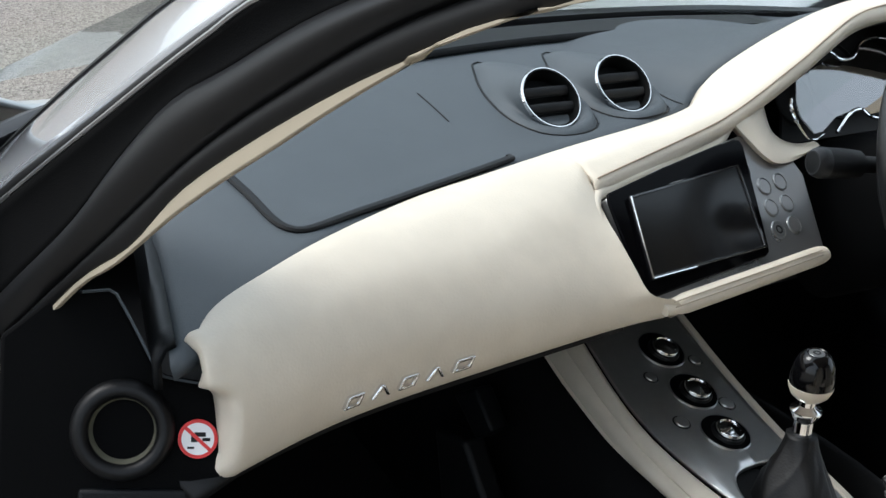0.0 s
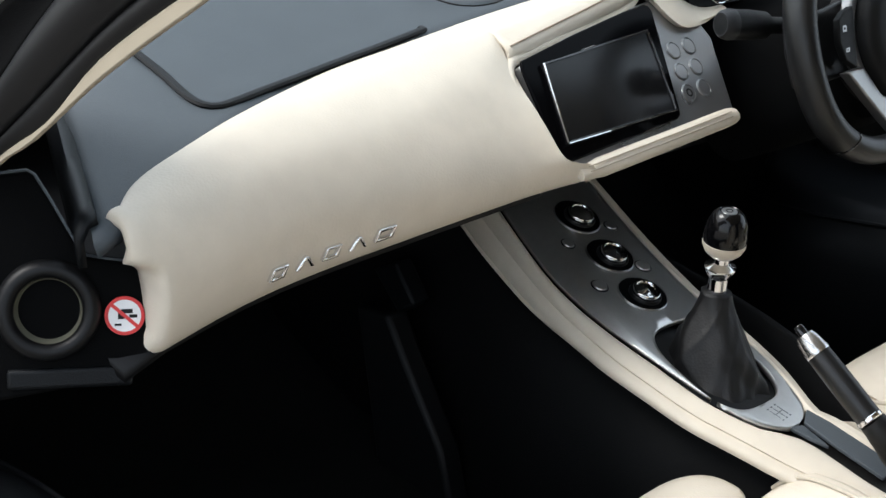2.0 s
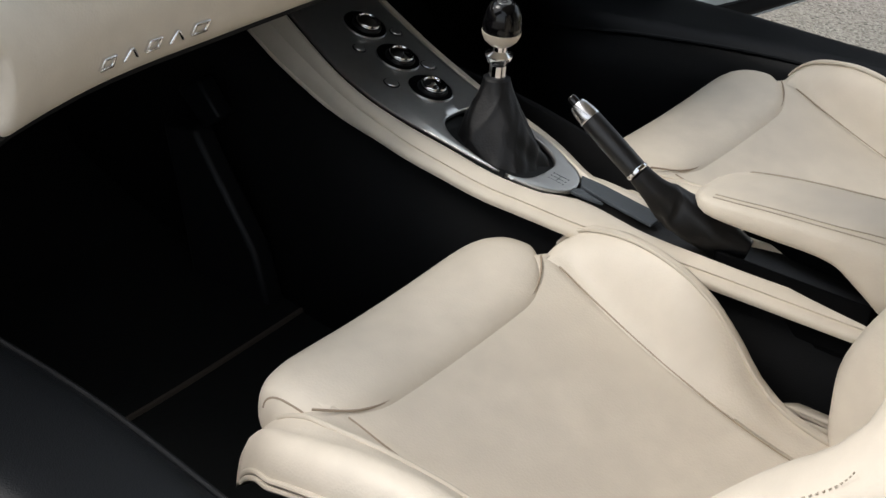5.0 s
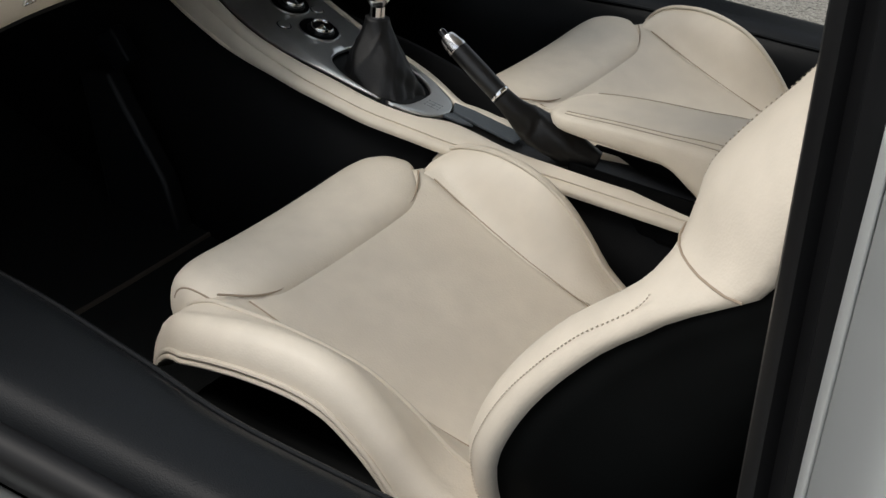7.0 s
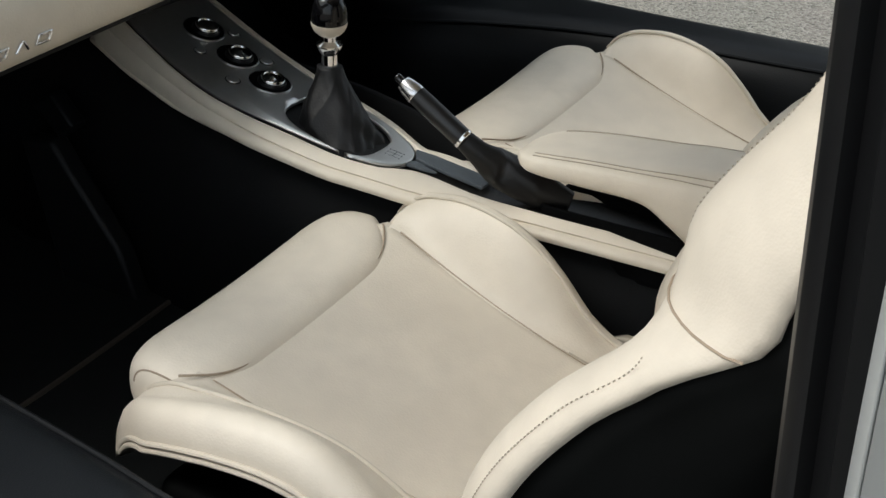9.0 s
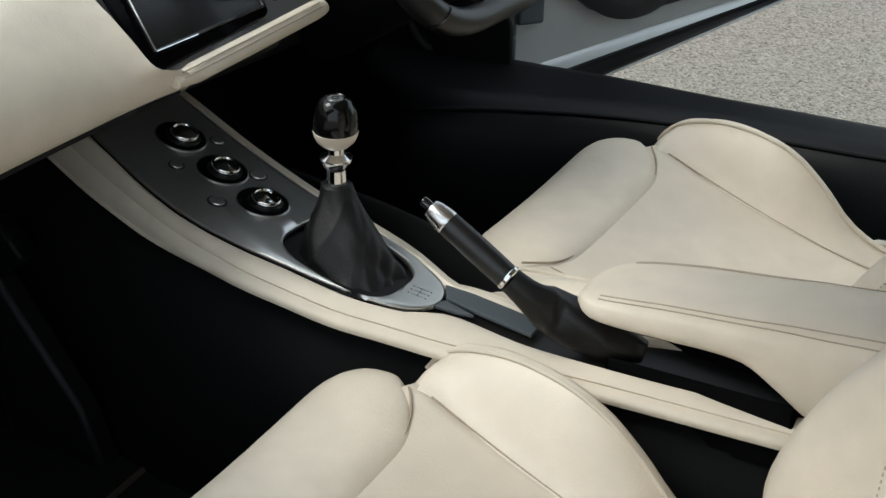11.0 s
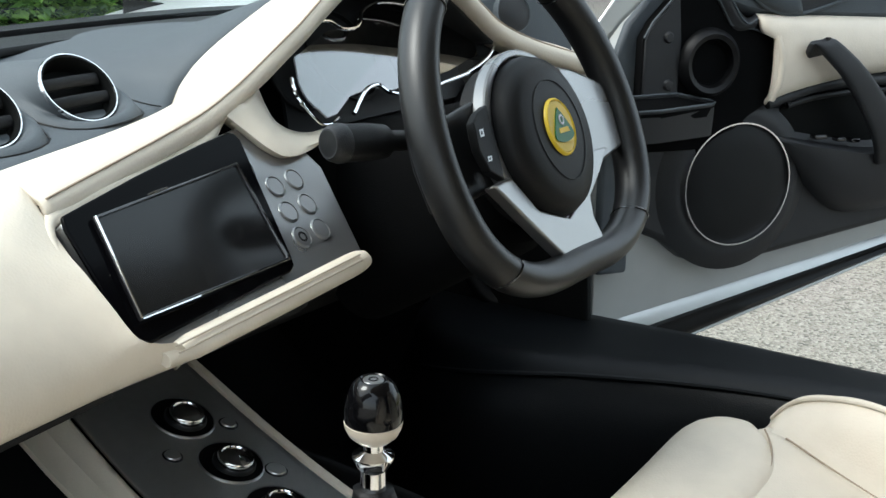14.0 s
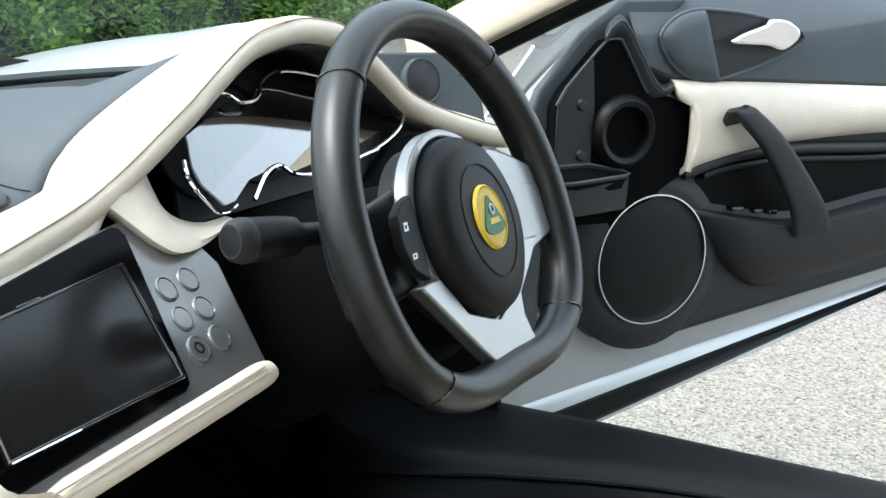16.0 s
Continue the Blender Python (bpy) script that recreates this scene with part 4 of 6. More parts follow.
for y in np.linspace(-0.62, 0.8, 40):
    a, b, z = along(RAIL, min(y, 0.33))
    c = along(CREASE, min(y, 0.33))[0] + 0.005 * min(1, max(0, (y - 0.05) / 0.12))
    a = along(OUTER, min(y, 0.33))[0]
    rows.append([(a - 0.006, y, z - c - 0.010), (a - 0.020, y, z - 0.12), (a - 0.04, y, 0.19)])
part("tunnel_side", loft(rows), TUNNEL, console, "black tunnel side", solid=0.01)
rows = [[(2 * MID - p[0] + 0.0, p[1], p[2]) for p in r] for r in rows]
part("tunnel_side", loft(rows), TUNNEL, console, "black tunnel side", solid=0.01)
# tray behind the plate
rows = [[(along(RAIL, y)[0] + 0.001, y, along(RAIL, y)[2] - 0.002), (along(RAIL, y)[0] + 0.004, y, along(RAIL, y)[2] - 0.004), (along(RAIL, y)[1] - 0.004, y, along(RAIL, y)[2] - 0.004), (along(RAIL, y)[1] - 0.001, y, along(RAIL, y)[2] - 0.002)] for y in np.linspace(-0.60, -0.106, 30)]
tray = part("tray", loft(rows), BLACK, console, "black tray", solid=0.004)
outline = [(-0.0125, -0.116), (0.008, -0.104), (0.011, -0.130), (0.010, -0.205), (-0.018, -0.205), (-0.016, -0.150)]
part("tray_insert", plate(outline, axes((0, 0, 0.4545), (1, 0, 0), (0, 1, 0.125)), 0.004), DASH, tray, "dark grey insert", bevel=0.001)
part("tray_fold", plate([(-0.031, -0.1085), (-0.0155, -0.1175), (-0.0215, -0.150), (-0.027, -0.135)], axes((0, 0, 0.4535), (1, 0, 0), (0, 1, 0.125)), 0.004), DASH, tray, "dark grey folded end", bevel=0.001)
for k, (x0, x1, y0, y1) in enumerate(((-0.020, -0.016, -0.44, -0.275), (0.046, 0.050, -0.44, -0.275), (-0.020, 0.050, -0.279, -0.275), (-0.020, 0.050, -0.44, -0.436))):
    part("box_wall", box(x0, x1, y0, y1, 0.37, 0.428), MATT, console, "black open box", bevel=0.0015)
part("box_floor", box(-0.018, 0.048, -0.438, -0.277, 0.366, 0.372), MATT, console)
part("catch", box(-0.004, 0.018, -0.268, -0.250, 0.425, 0.447), BLACK, console, "small black catch", bevel=0.004)
part("gear_well", loft([[(-0.021 + 0.051 * math.cos(a), HOLE_AT + 0.068 * math.sin(a), cz(HOLE_AT + 0.068 * math.sin(a)) + h) for a in np.linspace(0, 2 * math.pi, 30, endpoint=False)] for h in (-0.004, -0.03)], True, True), BLACK, console, "black gear lever well")

# ---- armrest ----
armrest = thing("armrest", pose(0.03, -0.3, 0.42), "padded cream leather armrest with twin stitching", "armrest")
ARM = [(-0.60, -0.030, 0.098, 0.512, 0.40), (-0.50, -0.032, 0.094, 0.508, 0.405), (-0.455, -0.034, 0.090, 0.505, 0.415), (-0.425, -0.037, 0.086, 0.503, 0.438), (-0.395, -0.040, 0.080, 0.500, 0.459), (-0.33, -0.044, 0.070, 0.497, 0.464), (-0.285, -0.047, 0.058, 0.494, 0.467), (-0.262, -0.043, 0.046, 0.491, 0.470), (-0.250, -0.030, 0.026, 0.487, 0.476)]
rows = []
for y in np.linspace(-0.60, -0.250, 44):
    a, b, t, l = along(ARM, y)
    h = (t - l) / 2
    w = (b - a) / 2
    rows.append([((a + b) / 2 + w * math.copysign(abs(math.cos(q)) ** 0.45, math.cos(q)), y, (t + l) / 2 + h * math.copysign(abs(math.sin(q)) ** 0.6, math.sin(q))) for q in np.linspace(0, 2 * math.pi, 32, endpoint=False)])
part("pad", loft(rows, True, True), LEATHER, armrest, angle=70)
for k in (0.07, 0.12, 0.88, 0.93):
    part("stitching", tube([(along(ARM, y)[0] + k * (along(ARM, y)[1] - along(ARM, y)[0]), y, along(ARM, y)[2] - (along(ARM, y)[2] - along(ARM, y)[3]) / 2 * (1 - (1 - abs(2 * k - 1) ** (2 / 0.45)) ** 0.3) + 0.0003) for y in np.linspace(-0.58, -0.272, 24)], 0.0007, 5), THREAD, armrest, "fine stitched seam")
part("hinge", box(0.0, 0.05, -0.60, -0.45, 0.40, 0.42), BLACK, armrest, "black hinge block", bevel=0.004)

# ---- gear lever ----
gear = thing("gear_lever", pose(0, 0, 0.44), "gear lever with a black and ivory knob over a leather gaiter", "gear lever")
GZ = 0.520
rows = []
for k in np.linspace(0, 1, 40):
    z = 0.436 + (GZ + 0.003 - 0.436) * k
    r0 = 0.0142 + 0.021 * (1 - k) ** 1.25 + 0.005 * math.sin(math.pi * k) ** 2
    ry = 1.0 + 0.5 * (1 - k) ** 1.5
    cx, cy = -0.022 * (1 - k) - 0.008 * k, -0.014 * (1 - k) + 0.005 * k
    row = []
    for a in np.linspace(0, 2 * math.pi, 96, endpoint=False):
        d = a + 0.9 * math.sin(2.2 * k + 0.7)
        fold = 0.15 * (1 - abs(math.sin(1.5 * d + 1.6 * k))) ** 2 + 0.10 * (1 - abs(math.sin(2.5 * d - 3.2 * k + 1))) ** 3 - 0.05 * max(0, math.sin(4 * a + 9 * k)) ** 2 + 0.03 * math.sin(11 * a + 13 * k * math.sin(a))
        e = 1 + fold * (1 - 0.6 * k)
        sq = (abs(math.cos(a)) ** 3 + abs(math.sin(a)) ** 3) ** (-1 / 3) * (1 - k) + k
        row.append((cx + r0 * e * sq * math.cos(a), cy + r0 * ry * e * sq * math.sin(a), z + 0.002 * math.sin(4 * a + 6 * k) * (1 - k)))
    rows.append(row)
part("gaiter", loft(rows, True, True), GAITER, gear, "creased black leather gaiter", angle=80)
m = axes((-0.008, 0.005, GZ), (1, 0, 0.075), (0, 1, 0.04))
part("shaft", lathe([(0.0112, -0.004), (0.0112, 0.001), (0.0092, 0.003), (0.0088, 0.018), (0.0115, 0.021), (0.0150, 0.0285), (0.0150, 0.030), (0.0100, 0.032), (0.0072, 0.034), (0.0072, 0.042)], m, 32), CHROME, gear, "polished steel shaft and collar")
part("knob_cup", lathe([(0.0072, 0.039), (0.0120, 0.0415), (0.0175, 0.0465), (0.0202, 0.0525), (0.0208, 0.0565), (0.0200, 0.0568)], m, 36), material("ivory_cup", (0.62, 0.55, 0.45), 0.3, coat=0.4), gear, "ivory lower half")
knob = part("knob", lathe([(0.0202, 0.0566), (0.0208, 0.058), (0.0204, 0.066), (0.0184, 0.076), (0.0146, 0.0845), (0.0108, 0.0878), (0.0094, 0.0884), (0.0084, 0.0874), (0.0001, 0.0874)], m, 40), KNOB, gear, "gloss black knob")
part("knob_disc", lathe([(0.0001, 0.0880), (0.0070, 0.0880), (0.0076, 0.0872)], m, 24), SILVER, knob)
part("disc_mark", lathe([(0.0022, 0.0880), (0.0025, 0.0884), (0.0034, 0.0884), (0.0037, 0.0880)], m, 16), BLACK, knob)

# ---- handbrake ----
HB0, HB1, HB2 = Vector((-0.0490, -0.1175, 0.541)), Vector((-0.0440, -0.1925, 0.4905)), Vector((0.006, -0.300, 0.428))
brake = thing("handbrake", pose(-0.012, -0.285, 0.42), "black handbrake lever with an aluminium tip and leather boot", "handbrake")
d = (HB0 - HB1).normalized()
L = (HB0 - HB1).length
m = Matrix.Translation(HB1) @ d.to_track_quat("Z", "Y").to_matrix().to_4x4()
part("grip", lathe([(0.0108, 0.0), (0.0114, 0.004), (0.0117, L * 0.4), (0.0113, L * 0.72), (0.0106, L * 0.79)], m, 28), WHEEL, brake, "black grip")
part("tip", lathe([(0.0112, L * 0.775), (0.0116, L * 0.79), (0.0112, L * 0.83), (0.0098, L * 0.94), (0.0082, L * 0.995), (0.0070, L), (0.0001, L)], m, 28), material("satin_tip", (0.72, 0.72, 0.73), 0.26, metal=1.0), brake, "polished aluminium tip")
part("release_button", lathe([(0.0046, L * 0.98), (0.0046, L * 1.08), (0.0038, L * 1.105), (0.0001, L * 1.11)], m, 18), GLOSS, brake, "black release button")
part("grip_ring", lathe([(0.0112, -0.001), (0.0121, 0.0), (0.0121, 0.0028), (0.0112, 0.0038)], m, 28), CHROME, brake, "chrome ring")
rows = []
cl = spline([HB1, HB1 + Vector((0.007, -0.016, -0.014)), Vector((-0.021, -0.225, 0.458)), Vector((-0.008, -0.258, 0.441)), HB2], 60)
RAD = [(0.0, 0.0112), (0.15, 0.0135), (0.35, 0.0190), (0.55, 0.0215), (0.78, 0.0185), (1.0, 0.0100)]
for i, c in enumerate(cl):
    k = i / 59
    t = Vector(cl[min(i + 1, 59)] - cl[max(i - 1, 0)]).normalized()
    side = t.cross(Vector((0, 0, 1))).normalized()
    w = side.cross(t)
    r = along(RAD, k)[0]
    row = []
    for a in np.linspace(0, 2 * math.pi, 60, endpoint=False):
        pleat = 0.10 * (1 - abs(math.sin(7.5 * k + 0.9 * math.sin(a + 0.6) + 0.4))) ** 2 - 0.05 * (1 - abs(math.sin(11 * k - 1.3 * math.cos(a)))) ** 3 + 0.05 * math.sin(5 * a + 9 * k)
        row.append(Vector(c) + (side * math.cos(a) + w * math.sin(a)) * r * (1 + pleat * min(1, k * 5)))
    rows.append(row)
part("boot", loft(rows, True, True), GAITER, brake, "creased black leather boot", angle=80)
# ---- seats ----
def dashes(path, r, step=2, bm=None):
    """Short stitches along a path."""
    bm = bm or bmesh.new()
    for i in range(0, len(path) - 1, step):
        a, b = np.array(path[i]), np.array(path[i + 1])
        tube([a, a + 0.75 * (b - a)], r, 5, bm=bm)
    return bm


CREST_R = [(-0.50, 0.296), (-0.44, 0.302), (-0.40, 0.314), (-0.370, 0.335), (-0.340, 0.368), (-0.305, 0.398), (-0.265, 0.412), (-0.215, 0.416), (-0.170, 0.408), (-0.146, 0.397), (-0.130, 0.380), (-0.121, 0.360), (-0.117, 0.335)]
CREST = [(-0.50, 0.312), (-0.46, 0.322), (-0.41, 0.345), (-0.36, 0.388), (-0.305, 0.416), (-0.22, 0.416), (-0.16, 0.402), (-0.115, 0.384), (-0.088, 0.362), (-0.076, 0.345), (-0.072, 0.335)]
PAN = [(-0.52, 0.292), (-0.40, 0.305), (-0.30, 0.330), (-0.20, 0.360), (-0.16, 0.373), (-0.13, 0.379), (-0.05, 0.37)]
# z, centre y, reach of the bolsters, half width
BACK = [(0.28, -0.500, 0.03, 0.200), (0.33, -0.520, 0.075, 0.215), (0.38, -0.542, 0.104, 0.225), (0.42, -0.560, 0.112, 0.229), (0.47, -0.585, 0.112, 0.231), (0.53, -0.610, 0.092, 0.232), (0.58, -0.632, 0.064, 0.234), (0.62, -0.650, 0.072, 0.235), (0.66, -0.660, 0.076, 0.232), (0.70, -0.680, 0.072, 0.230), (0.75, -0.706, 0.062, 0.222), (0.82, -0.728, 0.05, 0.204), (0.92, -0.750, 0.03, 0.16), (1.0, -0.77, 0.008, 0.12)]


def half_wide(y):
    """Half the width of the cushion between its side seams."""
    return 0.160 - 0.030 * min(1, max(0, (-0.16 - y) / 0.30))


def make_seat():
    seat = thing("bucket_seat", pose(-0.272, 0, 0), "cream leather bucket seat with piped bolsters and black shell", "seat", "front seats")
    rows = []
    for y in np.linspace(-0.52, -0.112, 32):
        z = along(PAN, y)[0]
        rows.append([(x, y, z + 0.014 * (x / 0.17) ** 2 + 0.004 * math.cos(x / 0.17 * 1.5) - 0.0 * y) for x in np.linspace(-half_wide(y) - 0.006, half_wide(y) + 0.006 - 0.03 * max(0, y + 0.14) / 0.028, 21)])
    part("cushion", loft(rows), LEATHER, seat, local=True, solid=0.05, angle=60, outer=(0, 0, 1))
    def seam_y(x):
        t = (x + 0.006) / 0.180
        return -0.1635 + 0.044 * max(0, (abs(t + 0.06 * (t < 0)) - 0.50) / 0.5) ** 2.4

    def pad_section(x, angles):
        k = max((1 - abs(x) ** 9) ** 0.5 if abs(x) < 1 else 0.0, 0.22)
        px, mid = 0.186 * x - 0.004 * (x > 0), -0.109 + 0.004 * (1 - x * x)
        rear = max(0.012, 1.15 * (mid - seam_y(px)) + 0.002)
        out = []
        for a in angles:
            sy, sz = math.copysign(abs(math.cos(a)) ** 0.75, math.cos(a)), math.copysign(abs(math.sin(a)) ** 0.75, math.sin(a))
            out.append((px, mid + (0.056 * k if sy > 0 else rear) * sy, 0.350 + 0.013 * x * x + 0.042 * k * sz))
        return out

    pad = part("thigh_pad", loft([pad_section(x, np.linspace(0, 2 * math.pi, 28, endpoint=False)) for x in np.sin(np.linspace(-math.pi / 2, math.pi / 2, 57))], True, True), LEATHER, seat, local=True, angle=75)
    seam = [(0.180 * t - 0.006, seam_y(0.180 * t - 0.006)) for t in np.linspace(-0.97, 0.90, 60)]
    part("pad_seam", tube([(x, y, along(PAN, y)[0] + 0.0135 * (x / 0.17) ** 2 + 0.0036) for x, y in seam], 0.0011, 6), SEAM, pad, "dark seam", local=True)
    # seam of the pad's end panel beside the door
    part("end_seam", tube([(x, y * 1.0, z + 0.0004) for x, y, z in pad_section(-0.955, np.linspace(radians(8), radians(172), 30))], 0.0010, 6), SEAM, pad, "dark seam", local=True)
    for s in (-1, 1):
        ridge = CREST if s < 0 else CREST_R
        rows = []
        for y in np.linspace(-0.50, -0.072 if s < 0 else -0.117, 44):
            c, z = along(ridge, y)[0], along(PAN, y)[0]
            g = half_wide(y)
            i = min(z + 0.0145 * (g / 0.17) ** 2, c - 0.004)
            rows.append([(s * x, y, h) for x, h in spline([(g - 0.010, i - 0.014), (g - 0.003, i), (g + 0.008, i + 0.12 * (c - i)), (0.5 * g + 0.106, i + 0.62 * (c - i)), (0.202, c - 0.005), (0.212, c), (0.222, c - 0.007), (0.2280, c - 0.024), (0.2285, max(c - 0.042, 0.30))], 20)])
        bolster = part("side_bolster", loft(rows), LEATHER, seat, local=True, solid=0.02, angle=70, outer=(0, 0, 1))
        ys = np.linspace(-0.47, -0.080, 50)
        if s > 0:
            part("piping", tube([(0.2045, y, along(ridge, y)[0] - 0.0015) for y in ys if y < -0.122], 0.0022, 8), PIPING, bolster, "raised piping", local=True)
        else:
            welt = []
            for y in np.linspace(-0.47, -0.10, 50):
                c, g = along(ridge, y)[0], half_wide(y)
                i = min(along(PAN, y)[0] + 0.0145 * (g / 0.17) ** 2, c - 0.004)
                welt.append((-(0.5 * g + 0.106), y, i + 0.62 * (c - i) + 0.0010))
            part("piping", tube(welt, 0.0022, 8), PIPING, bolster, "raised piping", local=True)
        for h in (0.034, 0.041):
            part("piping", tube([(s * 0.2297, y, max(along(ridge, y)[0] - h, 0.300)) for y in ys if s < 0 or y < -0.122], 0.0024, 8), PIPING, bolster, local=True)
        part("cushion_seam", tube([(s * half_wide(y), y, along(PAN, y)[0] + 0.0145 * (half_wide(y) / 0.17) ** 2 + 0.0015) for y in np.linspace(-0.50, -0.158, 40)], 0.0009, 6), SEAM, bolster, "dark seam", local=True)

    def section(z):
        y, b, w = along(BACK, z)
        k = min(1, max(0, (z - 0.57) / 0.06))
        k = k * k * (3 - 2 * k)
        low = [(0.0, 0.006), (0.30, 0.006), (0.50, 0.006), (0.64, 0.22 * b), (0.76, 0.80 * b), (0.86, b), (0.95, b - 0.012), (1.0, b - 0.030), (1.0, b - 0.044)]
        top = [(0.0, 0.006), (0.20, 0.010), (0.36, 0.30 * b), (0.50, 0.80 * b), (0.64, b), (0.80, 0.80 * b), (0.92, 0.36 * b), (0.99, -0.010), (1.0, -0.026)]
        half = [(u + k * (v - u), f + k * (g - f)) for (u, f), (v, g) in zip(low, top)]
        r = spline([(w * u, y + f) for u, f in half], 22)
        return [(-x, f, z) for x, f in r[:0:-1]] + [(x, f, z) for x, f in r]

    zs = np.linspace(0.28, 1.0, 50)
    rest = part("backrest", loft([section(z) for z in zs]), LEATHER, seat, "cream leather backrest", local=True, solid=0.02, angle=70)
    rows = []
    for z in np.linspace(0.22, 0.99, 34):
        y, b, w = along(BACK, max(z, 0.28))
        k = min(1, max(0, (z - 0.57) / 0.06))
        q = spline([(w - 0.004, y + (b - 0.040) * (1 - k) - 0.024 * k), (w - 0.006, y + (b - 0.075) * (1 - k) - 0.05 * k), (w * 0.94, y - 0.10), (w * 0.5, y - 0.125), (0.0, y - 0.13)], 12)
        rows.append([(-x, f, z) for x, f in q] + [(x, f, z) for x, f in q[-2::-1]])
    part("shell", loft(rows), DARKSEAT, seat, "black seat shell", local=True, solid=0.006, angle=70)
    for s in (-1, 1):
        line = []
        for z in np.linspace(0.33, 0.59, 150):
            y, b, w = along(BACK, z)
            line.append((s * w * 0.974, y + b - 0.0172, z))
        part("stitching", dashes(line, 0.0006), THREAD, rest, "fine dashed stitching", local=True)
        line = []
        for z in np.linspace(0.62, 0.95, 170):
            y, b, w = along(BACK, z)
            line.append((s * w * 0.64, y + b + 0.0004, z))
        part("stitching", dashes(line, 0.0006), THREAD, rest, local=True)
        r = section(0.612)
        k = r[-12:] if s > 0 else r[:12]
        part("shoulder_seam", tube([(x, y + 0.0012, z) for x, y, z in k], 0.0010, 6), SEAM, rest, "dark shoulder seam", local=True)
    part("seat_base", box(-0.19, 0.19, -0.50, -0.10, 0.19, 0.27), DARKSEAT, seat, "black seat base", local=True, bevel=0.02)
    for ob in seat.children_recursive:
        wide = 0.07 if ob.name.split(".")[0] in ("cushion", "thigh_pad", "pad_seam", "end_seam", "side_bolster", "piping", "cushion_seam") else 0.03
        for v in ob.data.vertices:
            v.co.z += wide * v.co.x
            v.co.x -= (0.016 * min(1, max(0, -v.co.y - 0.08) / 0.12) - 0.030 * max(0, v.co.y + 0.14) / 0.07) * max(0, -v.co.x - 0.17) / 0.06
            if wide == 0.07:
                v.co.z += 0.008 * min(1, max(0, v.co.x - 0.16) / 0.04)
                q = min(1, max(0, v.co.x - 0.11) / 0.12)
                v.co.x -= 0.030 * min(1, max(0, -v.co.y - 0.15) / 0.15) * q * q * (3 - 2 * q)
    return seat


passenger_seat = make_seat()
copy_thing(passenger_seat, pose(0.338, 0.028, 0.022))
# ---- floor, sills, footwell ----
def plane_part(name, rows, mat, label, category, **kw):
    return tagged(part(name, loft(rows), mat, **kw), label, category, kind="structure")


plane_part("floor", [[(x, y, 0.19 + 0.9 * max(0, y - 0.55)) for x in np.linspace(-0.66, 0.72, 8)] for y in np.linspace(-0.92, 0.95, 12)], CARPET, "black carpeted car floor", "floor", solid=0.02)
plane_part("wall_front", [[(x, 0.93, z) for x in (-0.7, 0.76)] for z in (0.2, 0.60)], CARPET, "black footwell bulkhead of the car", "wall", solid=0.02)
for s, nm in ((-1, "wall_left"), (1, "wall_right")):
    plane_part(nm, [[(MID + s * 0.715, y, z) for y in np.linspace(0.30 - (s > 0) * 0.10 * min(1, max(0, (0.66 - z) / 0.2)), 0.95, 6)] for z in np.linspace(0.19, 0.745, 7)], CARPET, "black carpeted footwell side of the car", "wall", solid=0.01)
plane_part("wall_rear", [[(x, -0.92 - 0.1 * (z - 0.2), z) for x in (-0.7, 0.76)] for z in np.linspace(0.2, 1.12, 5)], CARPET, "black rear bulkhead of the car", "wall", solid=0.02)
# y, then the inner edge of the driver's sill
SILL = [(-0.92, 0.70), (-0.47, 0.675), (-0.3, 0.662), (-0.15, 0.654), (0.0, 0.630), (0.125, 0.582), (0.225, 0.538), (0.295, 0.530), (0.34, 0.548), (0.39, 0.61), (0.43, 0.70)]
SILL_LEFT = [(-0.92, 0.69), (-0.47, 0.676), (-0.3, 0.672), (-0.18, 0.652), (-0.02, 0.630), (0.15, 0.624), (0.30, 0.63), (0.43, 0.65)]
for side, nm, inner in ((1, "sill_right", SILL), (-1, "sill_left", SILL_LEFT)):
    rows = []
    for y in np.linspace(-0.92, 0.43, 44):
        xi, xo = along(inner, y)[0], 0.785
        dip = 0.035 * max(0, (y - 0.12) / 0.3) ** 2
        prof = spline([(xi - 0.03, 0.19), (xi - 0.012, 0.33 - dip), (xi + 0.002, 0.385 - dip), (xi + 0.024, 0.408 - dip), (xi + 0.05, 0.413), (xo - 0.025, 0.412), (xo - 0.004, 0.404), (xo + 0.002, 0.385), (xo + 0.006, 0.345)], 26)
        rows.append([(MID + side * (x - MID), y, z) for x, z in prof])
    sill = plane_part(nm, rows, SOFT, "black soft-trimmed sill inside the door opening", "sill", angle=70)
    path = [(MID + side * (along(inner, y)[0] + 0.012 - MID), y, 0.4005 - 0.035 * max(0, (y - 0.12) / 0.3) ** 2) for y in np.linspace(-0.85, 0.32, 40)]
    part("sill_edge", tube(path, 0.0035, 8), SOFT, sill, "raised soft edge")
    rows = [[(MID + side * (x - MID), y, z) for x, z in ((0.785, 0.385), (0.800, 0.388), (0.812, 0.372), (0.806, 0.345), (0.79, 0.335))] for y in np.linspace(-0.80, 0.40, 16)]
    part("sill_rubber", loft(rows), RUBBER, sill, "black rubber door seal", angle=70)
    rows = [[(MID + side * (x - MID), y, z) for x, z in spline([(0.80, 0.335), (0.84, 0.33), (0.875, 0.30), (0.88, 0.2), (0.85, 0.14)], 10)] for y in np.linspace(-0.95, 0.5, 16)]
    part("sill_skin", loft(rows), PAINT, sill, "silver painted outer sill", angle=70, solid=0.004)

